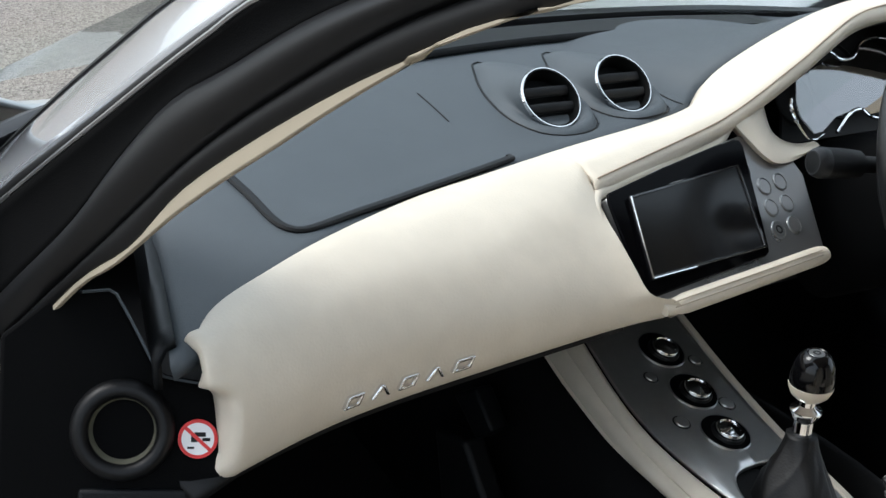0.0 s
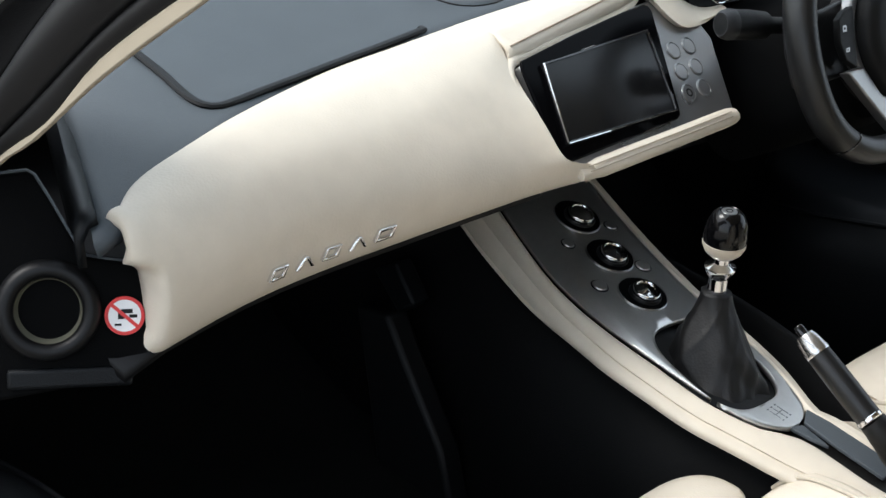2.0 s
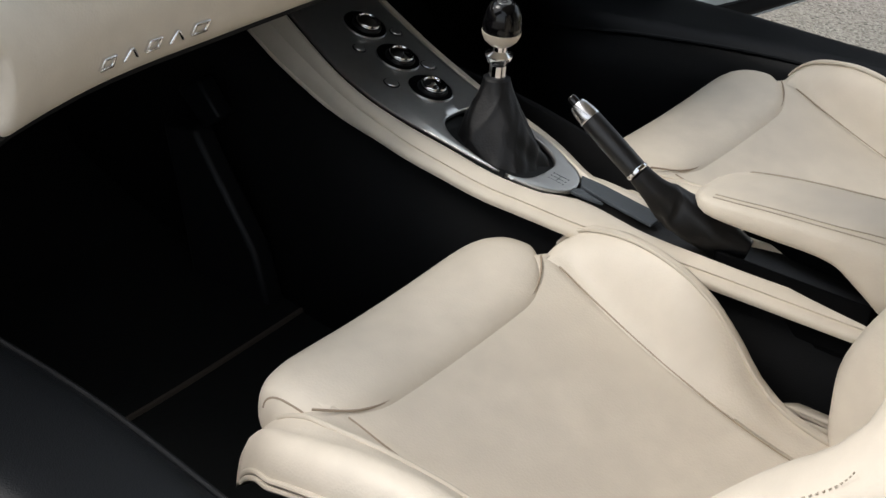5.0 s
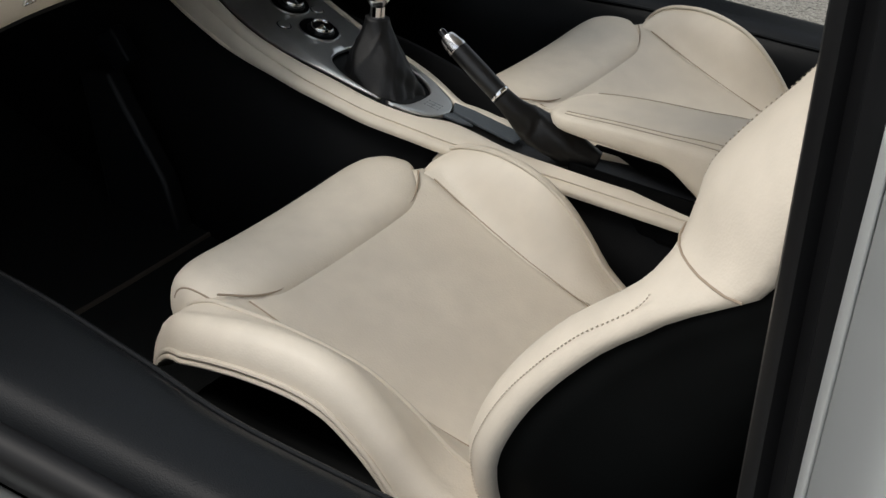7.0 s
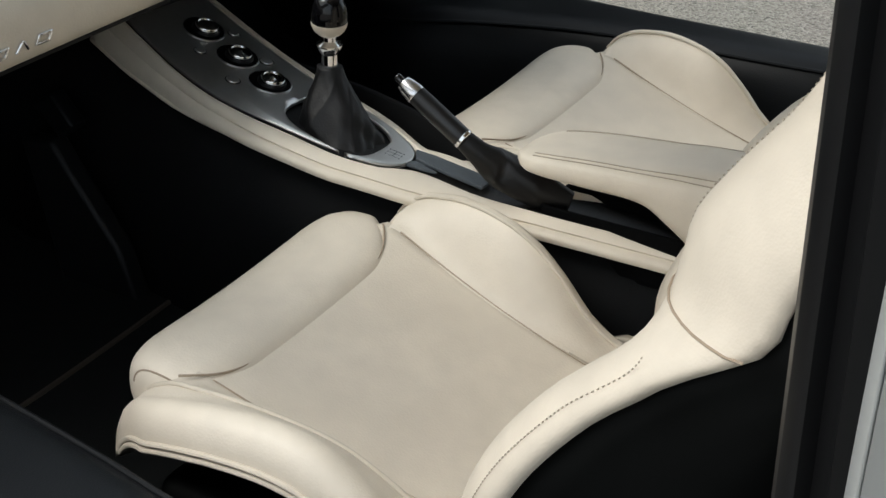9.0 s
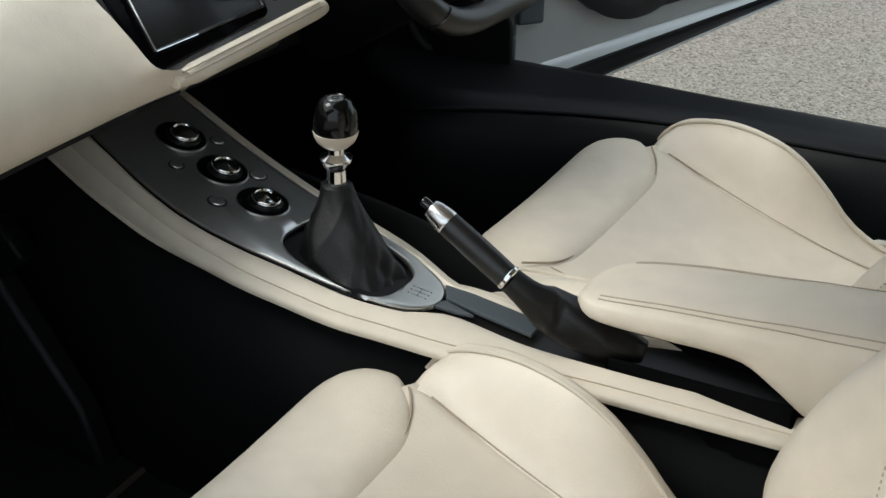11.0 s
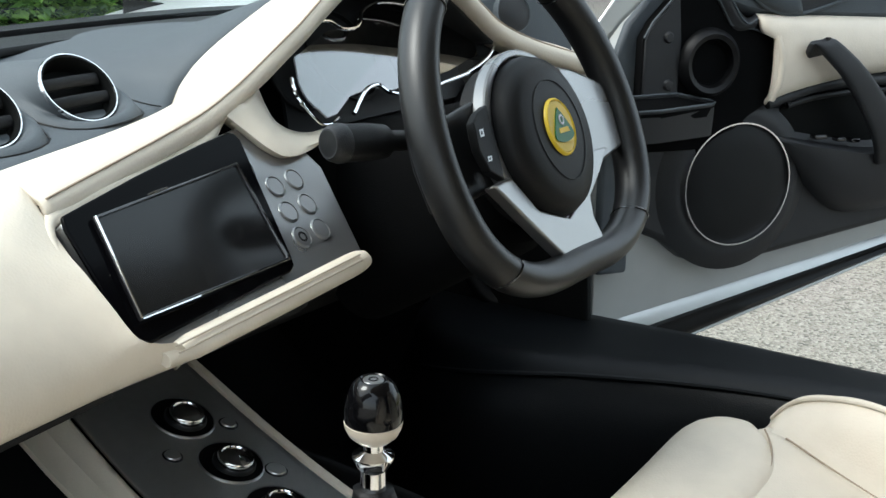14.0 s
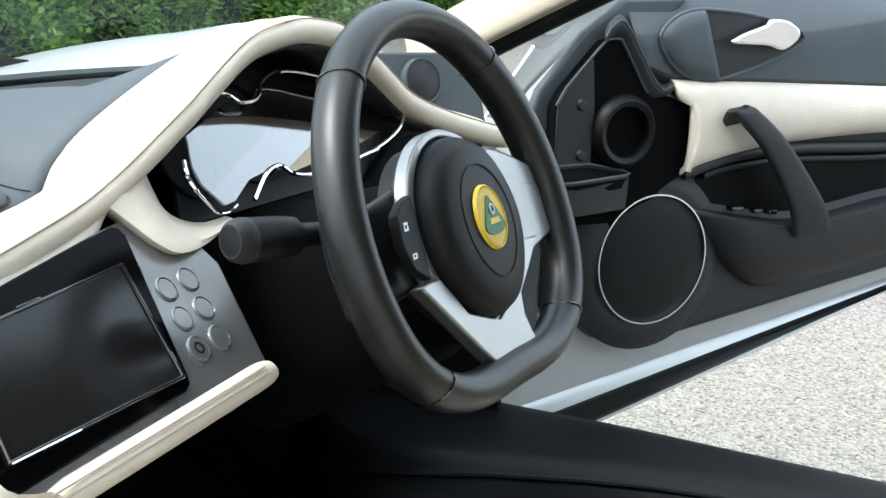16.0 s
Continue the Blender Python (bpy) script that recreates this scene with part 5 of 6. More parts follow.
mat_ = thing("floor_mat", pose(-0.25, 0.35, 0.2), "black carpet floor mat with a bound edge", "floor mat")
outline = [(0.0, 0.195), (-0.10, 0.175), (-0.42, 0.150), (-0.47, 0.18), (-0.47, 0.62), (-0.44, 0.66), (-0.03, 0.66), (0.01, 0.62), (0.03, 0.30), (0.025, 0.21)]
part("mat_carpet", plate(outline, pose(0, 0, 0.212), 0.014), CARPET, mat_)
ed = spline(outline + outline[:1], 90)[:-1]
part("binding", tube([(x, y, 0.211 + 0.02 * max(0, x + 0.02)) for x, y in ed], 0.0035, 6, True), material("brown_binding", (0.035, 0.026, 0.018), 0.8), mat_, "dark brown bound edge")
brace = thing("footwell_rest", pose(0, 0.38, 0.2), "black plastic rest against the footwell tunnel", "footrest")
SIDE = axes((-0.085, 0, 0), (0, 1, 0), (0, 0, 1))
part("rest", plate([(0.382, 0.386), (0.330, 0.394), (0.300, 0.355), (0.232, 0.273), (0.205, 0.206), (0.330, 0.206), (0.345, 0.262)], SIDE @ pose(0, 0, -0.012), 0.03), BLACK, brace, bevel=0.006)
part("bracket", plate([(0.376, 0.426), (0.342, 0.447), (0.307, 0.411), (0.331, 0.390)], SIDE, 0.025), SOFT, brace, "dark grey bracket", bevel=0.004)

# ---- the car's body ----
body = thing("sports_car", pose(MID, 0.2, 0.14), "silver sports car body around the cabin", "car")


def bonnet_z(x, y):
    a = abs(x - MID)
    lift = 0.10 * min(0.5, max(0, y - 0.75))
    wing = (0.105 + lift) * math.exp(-((a - 0.78) / 0.20) ** 2) if x > MID else (0.075 + lift) * math.exp(-((a - 0.70) / 0.13) ** 2) + 0.13 * math.exp(-((y - 1.12) / 0.28) ** 2) * math.exp(-((a - 0.82) / 0.13) ** 4)
    return 0.712 - 0.20 * max(0, y - 0.66) - 0.22 * max(0, y - 0.66) ** 2 + wing - 0.5 * max(0, a - 0.80) ** 2 - 4.0 * max(0, a - 0.86) ** 2 - 0.012 * (1 - min(1, a / 0.6) ** 2)


rows = [[(x, y - 0.12 * (abs(x - MID) / 0.9) ** 2, bonnet_z(x, y)) for x in np.linspace(MID - 0.94, MID + 0.94, 41)] for y in np.linspace(0.64, 1.85, 30)]
part("bonnet", loft(rows), PAINT, body, "silver painted bonnet and wings", angle=60, solid=0.006)
for side in (-1, 1):
    rows = []
    for y in np.linspace(0.47, 1.78, 12):
        z = bonnet_z(MID + side * 0.9, max(y, 0.66))
        rows.append([(MID + side * 0.935, y, h) for h in (z - 0.01, 0.75 * z + 0.04, 0.3, 0.16)])
    part("wing_side", loft(rows), PAINT, body, solid=0.004)
rows = []
for t in np.linspace(0, 1, 14):
    rows.append([(MID + u * ((0.70 - 0.16 * t) if u > 0 else (0.62 - 0.10 * t)), 0.640 - 0.12 * abs(u) ** 2.2 - (0.72 - 0.1 * abs(u)) * t, 0.765 + 0.365 * t + 0.0 * u - 0.04 * t * abs(u) ** 2 - 0.03 * t * t) for u in np.linspace(-1, 1, 17)])
windscreen = part("windscreen", loft(rows), GLASS, body, "clear windscreen")
windscreen.visible_shadow = False
top_edge = rows[-1]
rows = []
for t in np.linspace(0, 1, 12):
    rows.append([(MID + (p[0] - MID) * (1 + 0.02 * t), p[1] - 0.95 * t + 0.0, p[2] + 0.028 * math.sin(math.pi * min(1, t * 1.1)) - 0.05 * t * t) for p in top_edge])
part("roof", loft(rows), PAINT, body, "silver painted roof", solid=0.006)
part("headlining", loft([[(x, y, z - 0.02) for x, y, z in r] for r in rows]), TRIMBEIGE, body, "beige cloth headlining", solid=0.004)

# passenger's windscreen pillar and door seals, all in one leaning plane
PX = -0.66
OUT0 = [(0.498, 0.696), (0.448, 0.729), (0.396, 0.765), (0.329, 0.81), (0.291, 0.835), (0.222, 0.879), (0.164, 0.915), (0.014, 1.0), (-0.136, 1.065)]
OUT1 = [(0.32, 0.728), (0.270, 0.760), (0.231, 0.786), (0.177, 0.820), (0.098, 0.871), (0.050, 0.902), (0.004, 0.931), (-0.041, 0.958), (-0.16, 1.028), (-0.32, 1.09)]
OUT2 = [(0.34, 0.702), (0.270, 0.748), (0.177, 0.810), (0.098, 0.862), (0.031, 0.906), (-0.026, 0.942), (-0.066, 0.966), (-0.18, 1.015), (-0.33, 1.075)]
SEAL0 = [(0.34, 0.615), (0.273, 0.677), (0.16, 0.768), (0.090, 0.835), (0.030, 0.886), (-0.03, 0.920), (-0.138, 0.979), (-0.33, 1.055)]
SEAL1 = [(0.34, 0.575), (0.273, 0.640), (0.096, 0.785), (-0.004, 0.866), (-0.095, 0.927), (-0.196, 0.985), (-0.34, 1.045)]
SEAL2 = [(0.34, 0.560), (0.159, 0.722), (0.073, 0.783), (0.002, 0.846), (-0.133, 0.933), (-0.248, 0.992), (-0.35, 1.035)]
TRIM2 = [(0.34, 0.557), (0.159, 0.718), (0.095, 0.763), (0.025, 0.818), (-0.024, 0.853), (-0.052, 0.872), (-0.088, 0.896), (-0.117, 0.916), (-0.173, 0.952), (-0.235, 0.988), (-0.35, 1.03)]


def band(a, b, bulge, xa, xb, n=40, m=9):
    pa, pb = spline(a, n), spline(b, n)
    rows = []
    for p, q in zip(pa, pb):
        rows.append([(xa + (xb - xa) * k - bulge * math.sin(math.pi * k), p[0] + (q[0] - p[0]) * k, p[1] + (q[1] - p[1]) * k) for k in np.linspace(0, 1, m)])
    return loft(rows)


pillar = part("pillar", band(OUT0, OUT1, 0.008, PX + 0.075, PX), PILLARGLOSS, body, "glossy windscreen pillar coloured with mirrored sky", solid=0.012, angle=80)
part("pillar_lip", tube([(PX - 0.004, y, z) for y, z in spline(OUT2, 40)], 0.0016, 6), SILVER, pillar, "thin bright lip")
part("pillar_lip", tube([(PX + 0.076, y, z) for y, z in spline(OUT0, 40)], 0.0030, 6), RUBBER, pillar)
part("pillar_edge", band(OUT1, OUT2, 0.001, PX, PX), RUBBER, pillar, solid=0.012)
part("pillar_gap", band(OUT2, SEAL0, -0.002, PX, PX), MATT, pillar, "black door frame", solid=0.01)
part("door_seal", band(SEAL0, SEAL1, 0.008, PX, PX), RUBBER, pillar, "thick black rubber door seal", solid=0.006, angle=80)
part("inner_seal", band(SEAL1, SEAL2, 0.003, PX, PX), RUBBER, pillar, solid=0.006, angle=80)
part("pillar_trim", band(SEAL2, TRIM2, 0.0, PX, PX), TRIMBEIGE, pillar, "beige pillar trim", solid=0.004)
# driver's side
DX = 0.70
rows = []
for t in np.linspace(0, 1, 20):
    c = np.array((DX + 0.02 - 0.10 * t, 0.34 - 0.62 * t, 0.785 + 0.315 * t ** 0.95))
    rows.append([c + np.array(o) for o in ((-0.030, 0.0, -0.026), (-0.024, -0.02, 0.0), (-0.01, -0.02, 0.022), (0.02, 0.0, 0.034))])
pillar2 = part("pillar", loft(rows), TRIMBEIGE, body, "beige pillar trim", solid=0.01, angle=70)
rows = []
path = [(DX + 0.022 - 0.10 * t, 0.315 - 0.62 * t, 0.765 + 0.315 * t ** 0.95) for t in np.linspace(0.0, 1, 24)]
part("door_seal", tube(path, 0.012, 10), RUBBER, pillar2, "black rubber door seal")
path = spline([(0.725, 0.345, 0.752), (0.735, 0.36, 0.70), (0.738, 0.36, 0.55), (0.73, 0.36, 0.44), (0.76, 0.30, 0.39)], 24)
part("door_seal", tube(path, 0.012, 10), RUBBER, pillar2)
part("hinge_post", loft([[(0.742, 0.36, z), (0.775, 0.352, z), (0.80, 0.36, z), (0.815, 0.40, z), (0.83, 0.50, z)] for z in np.linspace(0.33, 0.79, 8)]), PAINT, body, "silver painted hinge post", solid=0.004, angle=70)
# rear of the passenger's door opening
rows = [[(MID - x, y, z) for x, y in ((0.752, -0.732), (0.775, -0.740), (0.782, -0.750), (0.776, -0.756), (0.782, -0.763), (0.790, -0.767), (0.784, -0.777), (0.76, -0.79))] for z in np.linspace(0.42, 1.06, 16)]
rows = [[(x, y - 0.03 * (0.89 - z), z) for x, y, z in r] for r in rows]
part("door_seal", loft(rows), RUBBER, body, "black rubber door seal", angle=50, solid=0.004)


def quarter(y0, y1, z0, z1, n=14):
    rows = []
    for z in np.linspace(z0, z1, n):
        rows.append([(MID - 0.780 - 0.12 * (1 - ((z - 0.62) / 0.30) ** 2) * min(1, (-0.7725 - y) / 0.25) ** 0.8 if y < -0.7725 else MID - 0.780, y, z) for y in np.linspace(y0, y1, 16)])
    return loft(rows)


part("door_shut", quarter(-0.7725, -0.785, 0.42, 0.862), PAINT, body, "silver painted shut face", solid=0.004, angle=70)
part("quarter_panel", quarter(-0.787, -1.6, 0.30, 0.862), PAINT, body, "silver painted rear quarter panel", solid=0.004, angle=70)
part("quarter_glass", loft([[(MID - 0.79 + 0.10 * (z - 0.862) / 0.2, y, z) for y in (-0.79, -1.3)] for z in (0.866, 1.08)]), GLOSS, body, "dark quarter window", solid=0.004)
rows = [[(MID + x, y, z) for x, y in ((0.745, -0.735), (0.782, -0.752), (0.790, -0.770), (0.80, -0.9), (0.90, -1.2))] for z in np.linspace(0.34, 1.06, 10)]
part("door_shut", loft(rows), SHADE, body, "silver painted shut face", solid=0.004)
# plain rest of the body
rows = [[(2 * MID - p[0], p[1], p[2]) for p in r] for r in [[(MID - 0.780 - 0.12 * (1 - ((z - 0.62) / 0.30) ** 2) * min(1, (-0.7725 - y) / 0.25) ** 0.8, y, z) for y in np.linspace(-0.80, -1.6, 14)] for z in np.linspace(0.30, 0.862, 12)]]
part("quarter_panel", loft(rows), PAINT, body, "silver painted rear quarter panel", solid=0.004, angle=70)
rows = [[(MID + u * (0.62 + 0.22 * t), -1.02 - 1.15 * t, 1.10 - 0.06 * u * u - 0.24 * t - 0.03 * t * t) for u in np.linspace(-1, 1, 15)] for t in np.linspace(0, 1, 12)]
part("rear_deck", loft(rows), PAINT, body, "silver painted rear deck", solid=0.006, angle=60)
for s in (-1, 1):
    rows = [[(MID + s * (0.90 - 0.05 * max(0, -y - 1.7)), y, z) for z in np.linspace(0.22, 0.86, 8)] for y in np.linspace(-1.58, -2.2, 8)]
    part("tail_side", loft(rows), PAINT, body, solid=0.004, angle=60)
rows = [[(MID + u * 0.88, -2.2 - 0.05 * (1 - u * u), z) for u in np.linspace(-1, 1, 12)] for z in np.linspace(0.22, 0.84, 8)]
part("tail", loft(rows), PAINT, body, "silver painted tail", solid=0.004, angle=60)
rows = [[(MID + u * 0.935, 1.76 + 0.09 * (1 - u * u), z) for u in np.linspace(-1, 1, 14)] for z in np.linspace(0.10, 0.20, 4)]
part("nose", loft(rows), PAINT, body, "silver painted nose", solid=0.004, angle=60)
for s in (-1, 1):
    for y in (1.08, -1.32):
        m = axes((MID + s * 0.78, y, 0.315), (0, 1, 0), (0, 0, s))
        wheel = part("wheel", lathe([(0.0001, 0.05), (0.06, 0.055), (0.07, 0.06), (0.20, 0.085), (0.225, 0.10), (0.23, -0.10)], m, 36), ALU, body, "alloy wheel")
        part("tyre", lathe([(0.228, 0.10), (0.26, 0.112), (0.30, 0.105), (0.315, 0.08), (0.315, -0.08), (0.30, -0.105), (0.228, -0.10)], m, 40), RUBBER, wheel, "black rubber tyre")
mirror = thing("rear_view_mirror", pose(0.03, 0.02, 1.06), "beige-backed rear view mirror under the windscreen", "mirror")
part("mirror_shell", lathe([(0.0001, -0.016), (0.03, -0.012), (0.036, 0.0), (0.034, 0.004), (0.0001, 0.004)], pose(0.05, 0.06, 1.03, 90) @ Matrix.Diagonal((2.6, 1, 1, 1)), 28), TRIMBEIGE, mirror)
part("mirror_stem", tube([(0.05, 0.065, 1.04), (0.04, 0.07, 1.085)], 0.008, 10), BLACK, mirror)
# ---- the driver's open door, in its own plane: along, up, towards the cabin ----
DOOR = axes((1.0, 0.12, 0.0), (0.83, -0.56, 0), (0, 0, 1))
car_door = thing("door_1", DOOR, "open silver car door with black trim and cream panel", "door", kind="structure")


def door_plate(name, outline, w, depth, mat, parent=None, label="", bevel=0.003):
    return part(name, plate(outline, pose(0, 0, w), depth), mat, parent or car_door, label, local=True, bevel=bevel)


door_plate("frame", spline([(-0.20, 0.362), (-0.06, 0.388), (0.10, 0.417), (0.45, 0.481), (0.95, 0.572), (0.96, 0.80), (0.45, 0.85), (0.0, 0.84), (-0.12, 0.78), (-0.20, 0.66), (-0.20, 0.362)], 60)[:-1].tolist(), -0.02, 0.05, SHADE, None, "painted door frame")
door_plate("trim", [(-0.165, 0.50), (-0.112, 0.478), (-0.078, 0.452), (-0.040, 0.440), (0.05, 0.445), (0.188, 0.466), (0.405, 0.499), (0.92, 0.59), (0.93, 0.78), (0.40, 0.815), (0.0, 0.80), (-0.06, 0.79), (-0.165, 0.70)], 0.0, 0.03, DOORTRIM, None, "black lower trim", 0.010)


def band_top(a):
    return 0.4015 + 0.183 * a


def band_low(a):
    return 0.386 + 0.208 * a


def lip_low(a):
    return 0.3555 + 0.262 * a


span = np.linspace(-0.24, 0.50, 30)
rows = [[(a, h, w) for h, w in ((band_top(a) + 0.004, -0.024), (band_top(a), -0.019), (0.5 * (band_top(a) + band_low(a)), -0.014), (band_low(a), -0.012), (band_low(a) - 0.003, -0.020))] for a in span]
part("kick_strip", loft(rows), PAINT, car_door, "bright silver lower edge", local=True, solid=0.003, outer=(0, 0, 1))
rows = [[(a, h, w) for h, w in ((band_low(a) + 0.001, -0.016), (band_low(a) - 0.002, -0.006), (band_low(a) - 0.35 * max(0.006, band_low(a) - lip_low(a)), -0.008), (band_low(a) - 0.6 * max(0.006, band_low(a) - lip_low(a)), -0.004), (lip_low(a) + 0.002, -0.010), (lip_low(a), -0.020))] for a in span]
part("lower_seal", loft(rows), RUBBER, car_door, "black rubber seal", local=True, solid=0.004, angle=60, outer=(0, 0, 1))
part("skin_lip", tube([(a, lip_low(a) - 0.002, -0.014) for a in span], 0.0026, 8), PAINT, car_door, "bright lip of the outer skin", local=True)
door_plate("front_trim", [(-0.205, 0.44), (-0.205, 0.69), (-0.179, 0.760), (-0.150, 0.792), (-0.122, 0.824), (-0.084, 0.850), (-0.066, 0.864), (0.03, 0.866), (-0.05, 0.80), (-0.10, 0.77), (-0.160, 0.70), (-0.160, 0.44)], -0.004, 0.014, DASH, None, "dark grey front edge trim", 0.005)
# speaker
pod = part("speaker_pod", loft([[(-0.011 + 0.118 * k * math.cos(a), 0.5505 + 0.118 * k * math.sin(a), w) for a in np.linspace(0, 2 * math.pi, 56, endpoint=False)] for k, w in ((1.0, -0.001), (0.92, 0.0045), (0.82, 0.009), (0.74, 0.0105), (0.70, 0.009))], True, True), DOORTRIM, car_door, "black speaker pod", local=True, angle=75)
part("speaker_grille", lathe([(0.0001, 0.0155), (0.05, 0.0145), (0.076, 0.0118), (0.080, 0.010)], pose(-0.011, 0.5505, 0), 56), BLACK, pod, "black mesh speaker grille", local=True)
part("speaker_ring", lathe([(0.0782, 0.010), (0.0795, 0.0155), (0.0815, 0.0155), (0.0828, 0.009)], pose(-0.011, 0.5505, 0), 72), CHROME, pod, "thin chrome ring", local=True)
# open tray: its mouth leans towards the cabin
mouth = [(-0.200, 0.672, 0.0145), (-0.116, 0.674, 0.0145), (-0.066, 0.664, 0.0160), (-0.060, 0.661, 0.0200), (-0.068, 0.660, 0.0240), (-0.155, 0.659, 0.0450), (-0.200, 0.659, 0.0450)]
rows = [mouth] + [[(x, y - d, max(0.006, w * (1 - d * 4))) for x, y, w in mouth] for d in (0.006, 0.020, 0.042)]
tray = part("door_tray", loft(rows, True), DOORTRIM, car_door, "black door tray", local=True, angle=50, outer=(0, 0, 1))
part("tray_rim", tube(mouth, 0.0016, 8, True), DASH, tray, local=True)
# shallow fill: shade inside the open tray is put into the colour
part("tray_floor", loft([[(x, y - 0.004, w) for x, y, w in mouth], [(-0.13 + (x + 0.13) * 0.9, y - 0.016, 0.024 + (w - 0.024) * 0.8) for x, y, w in mouth]], True, True), MATT, tray, local=True)
# duct panel at the front
PANEL = [(-0.166, 0.60), (-0.166, 0.742), (-0.154, 0.762), (-0.112, 0.806), (-0.100, 0.817), (-0.081, 0.817), (-0.039, 0.755), (-0.003, 0.749), (0.023, 0.740), (0.031, 0.702), (0.027, 0.655), (0.0, 0.640), (-0.05, 0.60)]
duct = door_plate("duct_panel", PANEL, 0.012, 0.02, MATT, None, "black duct panel", 0.002)
# lighter grey tube added as the highlight along the panel's edge
part("duct_lip", tube([(x, y + 0.002, 0.014) for x, y in PANEL[1:9]], 0.0016, 8), DASH, duct, local=True)
band_ = [(-0.112, 0.806), (-0.100, 0.817), (-0.081, 0.817), (-0.039, 0.755), (-0.006, 0.750)], [(-0.108, 0.822), (-0.098, 0.835), (-0.078, 0.835), (-0.027, 0.764), (-0.004, 0.764)]
rows = [[(*p, 0.013), (0.5 * (p[0] + q[0]), 0.5 * (p[1] + q[1]) + 0.002, 0.021), (*q, 0.020), (q[0] + 0.006, q[1] + 0.006, 0.008)] for p, q in zip(spline(band_[0], 40), spline(band_[1], 40))]
part("duct_rim", loft(rows), DOORTRIM, duct, "raised black rim", local=True, angle=70)
part("rim_edge", tube([(x, y, 0.0205) for x, y in spline(band_[1], 50)], 0.0013, 6), DASH, duct, local=True)
part("duct", lathe([(0.0275, -0.02), (0.0285, 0.010), (0.031, 0.020), (0.037, 0.022), (0.0430, 0.016), (0.0445, 0.004)], pose(-0.070, 0.711, 0.004), 48), RUBBER, duct, "round black rubber duct", local=True)
part("duct_throat", lathe([(0.0001, 0.0088), (0.0265, 0.009), (0.0285, 0.012)], pose(-0.070, 0.711, 0.004), 32), MATT, duct, local=True)
door_plate("bolt_plate", [(-0.164, 0.672), (-0.164, 0.741), (-0.152, 0.761), (-0.118, 0.797), (-0.112, 0.74), (-0.113, 0.672)], 0.0145, 0.006, DOORTRIM, duct, "black screwed side plate", 0.002)
for a, b in ((-0.131, 0.744), (-0.128, 0.685)):
    part("bolt", lathe([(0.0001, 0.0035), (0.0055, 0.003), (0.0075, 0.0)], pose(a, b, 0.0145), 18), DOORTRIM, duct, "round black screw cap", local=True)
# cream panel: along the door, its lower edge
UNDER = [(0.0, 0.652), (0.02, 0.653), (0.038, 0.660), (0.099, 0.673), (0.189, 0.686), (0.354, 0.693), (0.92, 0.70)]
rows = []
for a in np.linspace(0.0, 0.92, 56):
    t, l = 0.770 - 0.045 * min(a, 0.5), along(UNDER, a)[0]
    q = spline([(t, 0.004), (t - 0.001, 0.016), (t - 0.012, 0.026), ((t + l) / 2, 0.031), (l + 0.014, 0.027), (l + 0.001, 0.014), (l, 0.004)], 20)
    e = max(0, 1 - a / 0.035)
    rows.append([(a + 0.021 * e * min(1, max(0, (0.748 - z) / 0.006)), z, w - 0.004 * e) for z, w in q])
part("door_panel", loft(rows), LEATHER, car_door, "cream leather panel", local=True, solid=0.006, angle=60, outer=(0, 0, 1))
part("panel_roll", tube(spline([(0.026, 0.742, 0.024), (0.031, 0.715, 0.028), (0.031, 0.685, 0.028), (0.026, 0.660, 0.020)], 24), 0.0045, 10), LEATHER, car_door, "rounded cream edge", local=True, angle=80)
# upper skin with a crease behind the handle
rows = []
for a in np.linspace(-0.06, 0.93, 44):
    c = 0.822 + 0.118 * max(0.0, a - 0.199)
    base = 0.775 - 0.045 * min(max(a, 0), 0.5) - 0.02 * min(0, a) / 0.06
    rows.append([(a, h, w) for h, w in ((base - 0.012, 0.004), (base, 0.011), (0.5 * (base + c), 0.012), (c, 0.0125), (c + 0.004, 0.011), (0.5 * (c + 0.875), -0.004), (0.872, -0.022), (0.868, -0.036))])
part("upper_trim", loft(rows), DASH, car_door, "dark grey upper trim", local=True, solid=0.004, angle=25, outer=(0, 0, 1))
lens_ = spline([(-0.026, 0.823), (-0.015, 0.838), (0.009, 0.850), (0.043, 0.853), (0.113, 0.847), (0.170, 0.834), (0.198, 0.822), (0.187, 0.807), (0.139, 0.788), (0.086, 0.773), (0.047, 0.768), (0.007, 0.780), (-0.016, 0.800), (-0.026, 0.823)], 57)[:-1].tolist()
cup = door_plate("handle_cup", lens_, 0.0145, 0.006, DOORTRIM, None, "oval grey handle recess", 0.001)
part("cup_edge", tube([(x, y, 0.0150) for x, y in lens_], 0.0024, 8, True), DASH, cup, local=True)
shell = [(x, y) for x, y in lens_ if x < 0.041 + 0.42 * max(0, 0.851 - y)]
rows = []
for k, w in ((1.0, 0.0150), (0.97, 0.0185), (0.86, 0.0225), (0.6, 0.0250), (0.02, 0.0255)):
    rows.append([(0.038 + (x - 0.038) * k, 0.810 + (y - 0.810) * k, w) for x, y in shell])
part("cup_shell", loft(rows, True, True), DASH, cup, "smooth grey cover", local=True, angle=60)
blade = spline([(0.069, 0.8165), (0.090, 0.826), (0.124, 0.836), (0.130, 0.842), (0.156, 0.841), (0.178, 0.829), (0.176, 0.818), (0.157, 0.806), (0.143, 0.807), (0.127, 0.811), (0.076, 0.8135), (0.069, 0.8165)], 40)[:-1].tolist()
door_plate("door_lever", blade, 0.030, 0.010, CHROME, cup, "bright chrome door lever", 0.004)
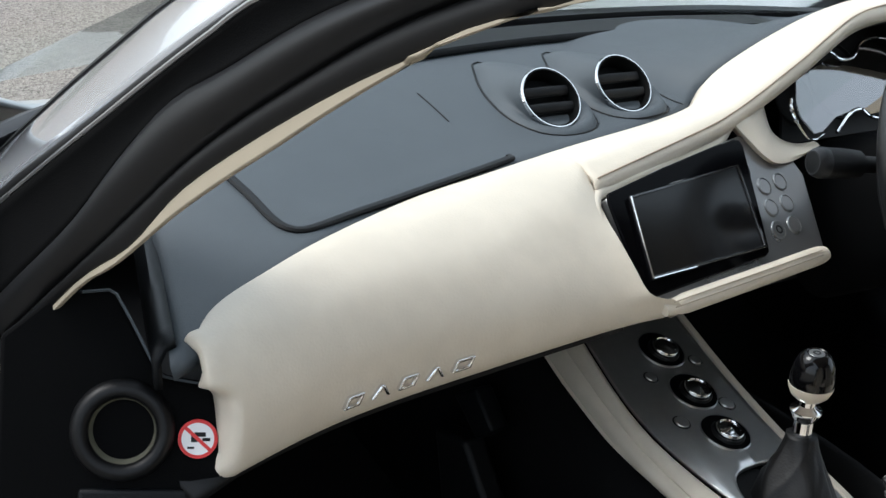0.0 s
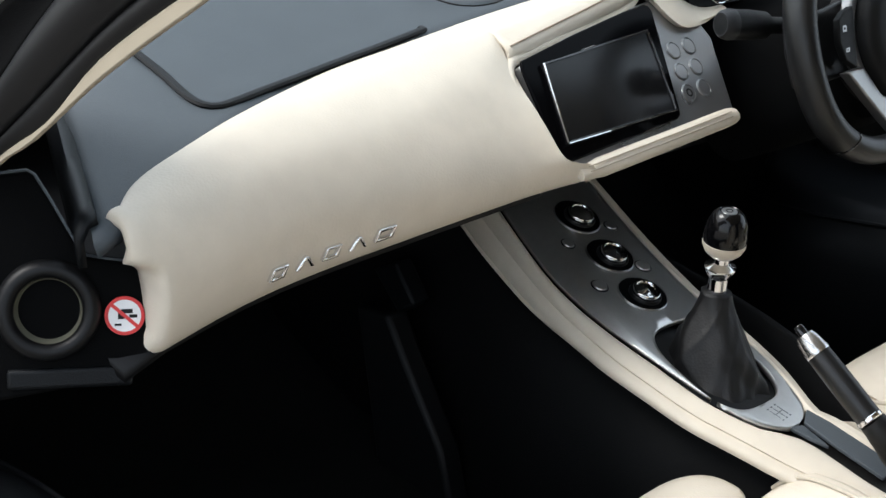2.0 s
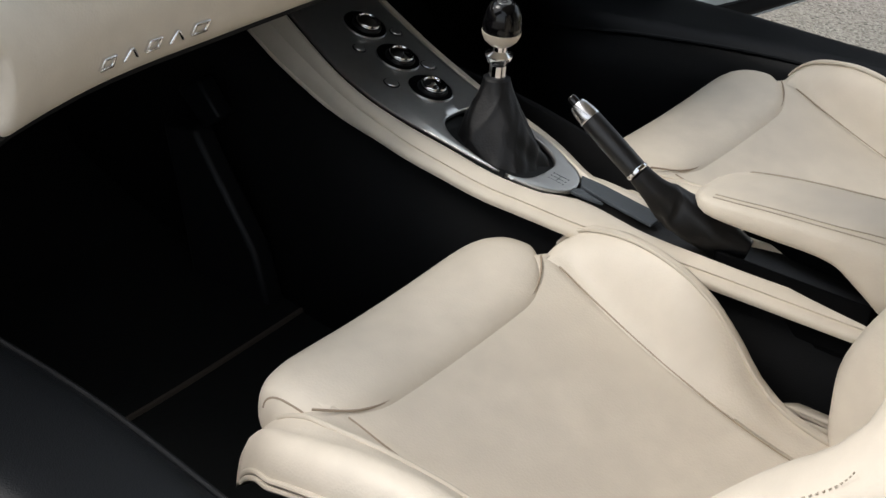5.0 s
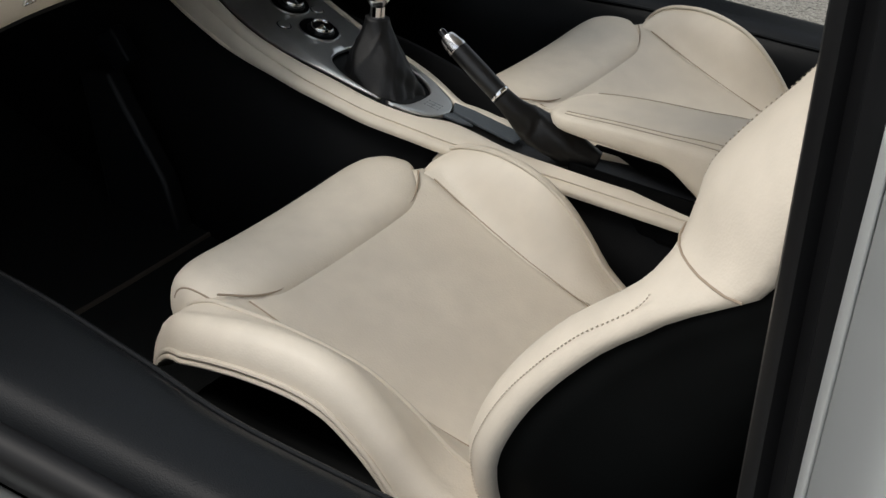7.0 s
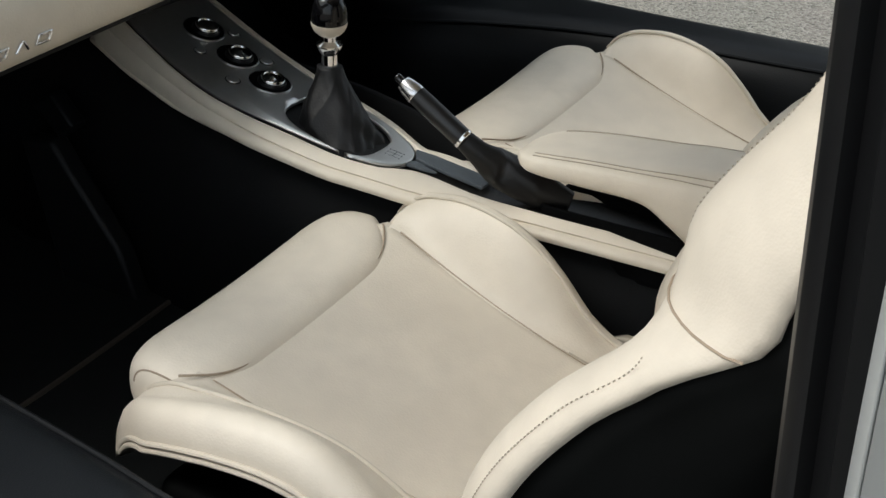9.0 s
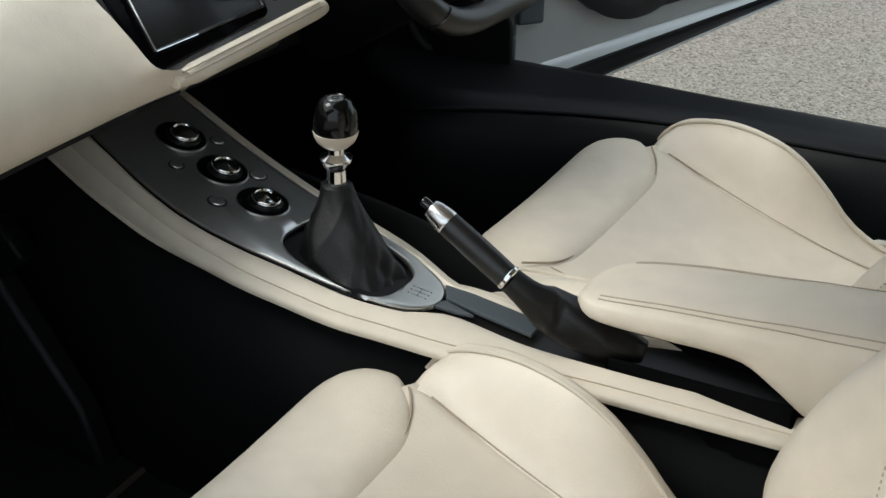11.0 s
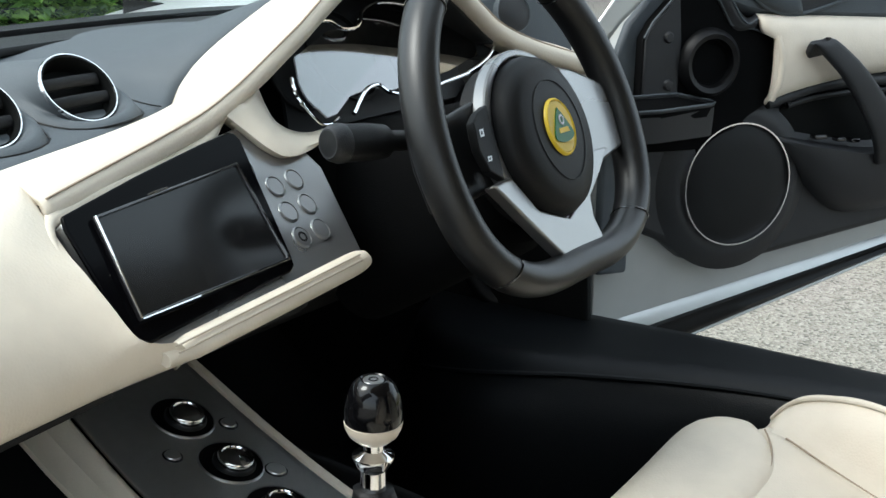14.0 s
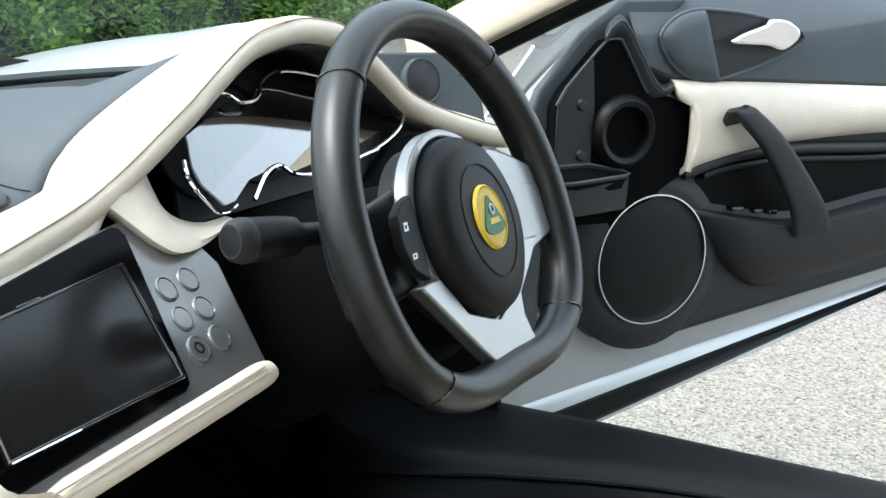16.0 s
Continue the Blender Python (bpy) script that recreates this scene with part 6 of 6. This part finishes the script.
# pull and pocket
rows = []
PULL = spline([(0.092, 0.706, 0.012, 0.011), (0.078, 0.726, 0.036, 0.0135), (0.077, 0.738, 0.047, 0.014), (0.102, 0.719, 0.051, 0.0175), (0.129, 0.695, 0.053, 0.0185), (0.163, 0.657, 0.052, 0.021), (0.201, 0.609, 0.048, 0.026), (0.226, 0.572, 0.034, 0.031)], 40)
for p in PULL:
    rows.append([(p[0] + p[3] * math.copysign(abs(math.cos(q)) ** 0.4, math.cos(q)), p[1] + 0.004 * math.cos(q), p[2] + 0.007 * math.copysign(abs(math.sin(q)) ** 0.5, math.sin(q))) for q in np.linspace(0, 2 * math.pi, 24, endpoint=False)])
part("pull_handle", loft(rows, True, True), DOORTRIM, car_door, "black grab handle", local=True, angle=60)
door_plate("pocket", [(0.048, 0.636), (0.066, 0.656), (0.10, 0.666), (0.19, 0.670), (0.92, 0.67), (0.92, 0.60), (0.40, 0.560), (0.19, 0.560), (0.09, 0.575), (0.06, 0.60)], 0.003, 0.01, DARKSEAT, None, "dark door pocket", 0.001)
SHELF = [(0.046, 0.608), (0.118, 0.594), (0.194, 0.583), (0.271, 0.588), (0.358, 0.601), (0.92, 0.66)]
BIN = [(0.046, 0.604), (0.064, 0.588), (0.084, 0.562), (0.115, 0.530), (0.142, 0.508), (0.170, 0.497), (0.214, 0.495), (0.273, 0.502), (0.40, 0.523), (0.92, 0.60)]
rows = []
for a in np.linspace(0.048, 0.92, 60):
    t, b = along(SHELF, a)[0], min(along(BIN, a)[0], along(SHELF, a)[0] - 0.003)
    k = min(1.0, (a - 0.040) / 0.06) ** 0.5
    rows.append([(a, h, w) for h, w in ((t + 0.012, 0.003), (t + 0.004, 0.010 * k), (t + 0.0015, 0.030 * k), (t - 0.001, 0.034 * k), (t - 0.004, 0.034 * k), (0.65 * t + 0.35 * b, 0.033 * k), (0.25 * t + 0.75 * b, 0.024 * k), (b + 0.004, 0.012 * k), (b, 0.0))])
shelf = part("switch_shelf", loft(rows), DOORTRIM, car_door, "black armrest shelf and bin", local=True, angle=40, outer=(0, 0, 1))
for a, h, r in ((0.108, 0.601, 0.010), (0.142, 0.596, 0.007), (0.166, 0.593, 0.007)):
    part("window_switch", box(a - r, a + r, h + 0.004, h + 0.010, 0.012, 0.026), GLOSS, shelf, "small black switch", local=True, bevel=0.002)
TOPLINE = [(0.022, 0.650), (0.065, 0.661), (0.099, 0.669), (0.191, 0.675), (0.357, 0.671), (0.92, 0.676)]
part("pocket_lip", tube([(a, along(TOPLINE, a)[0] + 0.004, 0.014) for a in np.linspace(0.024, 0.92, 40)], 0.0075, 10), DOORTRIM, car_door, local=True)
part("pocket_lip", tube([(a, along(TOPLINE, a)[0] - 0.011, 0.007) for a in np.linspace(0.062, 0.92, 40)], 0.0045, 8), DOORTRIM, car_door, local=True)
# painted corner plate that carries the mirror
door_plate("mirror_strip", [(-0.206, 0.820), (-0.176, 0.806), (-0.168, 0.809), (-0.070, 0.882), (-0.120, 0.882)], -0.006, 0.008, PAINT, None, "painted corner strip", 0.001)
sail = door_plate("mirror_plate", [(-0.196, 0.830), (-0.176, 0.8215), (-0.166, 0.8215), (-0.156, 0.828), (-0.085, 0.878), (-0.128, 0.878)], 0.001, 0.006, PAINT, None, "painted mirror plate", 0.0015)
part("bolt", lathe([(0.0001, 0.003), (0.0030, 0.003), (0.0042, 0.0)], pose(-0.1606, 0.838, 0.001), 14), ALU, sail, "small screw", local=True)
door_plate("outer_skin", [(-0.22, 0.37), (0.95, 0.55), (0.97, 0.84), (0.4, 0.87), (-0.1, 0.86), (-0.22, 0.7)], -0.075, 0.006, PAINT, None, "silver painted outer skin")
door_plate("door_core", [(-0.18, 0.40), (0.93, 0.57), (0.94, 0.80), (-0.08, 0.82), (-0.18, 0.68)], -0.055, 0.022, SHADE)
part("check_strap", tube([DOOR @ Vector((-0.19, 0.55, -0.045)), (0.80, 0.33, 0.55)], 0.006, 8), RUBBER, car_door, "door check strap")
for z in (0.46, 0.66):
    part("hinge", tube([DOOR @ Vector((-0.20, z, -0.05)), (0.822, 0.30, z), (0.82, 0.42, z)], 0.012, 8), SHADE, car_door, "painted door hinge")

# ---- hedge and verge ----
def leaf_material(name, a, b):
    m = bpy.data.materials.new(name)
    m.use_nodes = True
    nt = m.node_tree
    p = nt.nodes["Principled BSDF"]
    p.inputs["Roughness"].default_value = 0.5
    g = nt.nodes.new("ShaderNodeNewGeometry")
    r = nt.nodes.new("ShaderNodeValToRGB")
    r.color_ramp.elements[0].color, r.color_ramp.elements[1].color = (*a, 1), (*b, 1)
    nt.links.new(g.outputs["Random Per Island"], r.inputs[0])
    nt.links.new(r.outputs[0], p.inputs["Base Color"])
    tr = nt.nodes.new("ShaderNodeBsdfTranslucent")
    nt.links.new(r.outputs[0], tr.inputs[0])
    mix = nt.nodes.new("ShaderNodeMixShader")
    mix.inputs[0].default_value = 0.3
    nt.links.new(p.outputs[0], mix.inputs[1])
    nt.links.new(tr.outputs[0], mix.inputs[2])
    nt.links.new(mix.outputs[0], nt.nodes["Material Output"].inputs[0])
    return m


def leaves(name, count, place, size, mat, label, category):
    rng = np.random.default_rng(5)
    v, f = [], []
    for k in range(count):
        c, up = place(rng)
        s = size * rng.uniform(0.6, 1.3)
        q = Euler((rng.uniform(-0.9, 0.9), rng.uniform(-0.9, 0.9), rng.uniform(0, 6.28))).to_matrix()
        b = len(v)
        for p in ((0, -s, 0), (0.55 * s, 0, 0.18 * s), (0, 1.1 * s, 0), (-0.55 * s, 0, 0.18 * s)):
            v.append(tuple(Vector(c) + q @ (Vector((p[0], p[2], p[1])) if up else Vector(p))))
        f += [(b, b + 1, b + 2), (b, b + 2, b + 3)]
    me = bpy.data.meshes.new(name)
    me.from_pydata(v, [], f)
    me.materials.append(mat)
    return tagged(new(name, me), label, category, kind="stuff")


def hedge_place(rng):
    x = rng.uniform(2.4, 14)
    z = 3.0 * rng.uniform(0, 1)
    bump = 0.16 * math.sin(x * 2.1 + z * 2) + 0.12 * math.sin(x * 5.3 - z * 3) + 0.08 * math.sin(x * 11 + z * 7)
    return (x, 5.25 + bump + abs(rng.normal(0, 0.14)) - 0.1 * z, z), False


leaves("hedge", 120000, hedge_place, 0.031, leaf_material("hedge_leaf", (0.035, 0.11, 0.018), (0.33, 0.54, 0.10)), "dense green leafy hedge beyond the drive", "hedge")
# plain box: the shade between the leaves is put into its colour
tagged(part("hedge_core", box(2.5, 14, 5.65, 6.2, 0, 2.9), material("hedge_shade", (0.008, 0.02, 0.005), 0.9, vary=0.3, scale=6)), "dark box for the shade inside the hedge", "hedge", kind="stuff")


def verge_place(rng):
    x = 3.25 + abs(rng.normal(0, 0.9))
    return (x + 0.1 * math.sin(x * 3), rng.uniform(-6, 5), 0.02 + rng.uniform(0, 0.05)), True


leaves("verge_grass", 14000, verge_place, 0.03, leaf_material("grass_blade", (0.10, 0.13, 0.03), (0.30, 0.30, 0.10)), "patchy dry grass verge beside the drive", "grass")
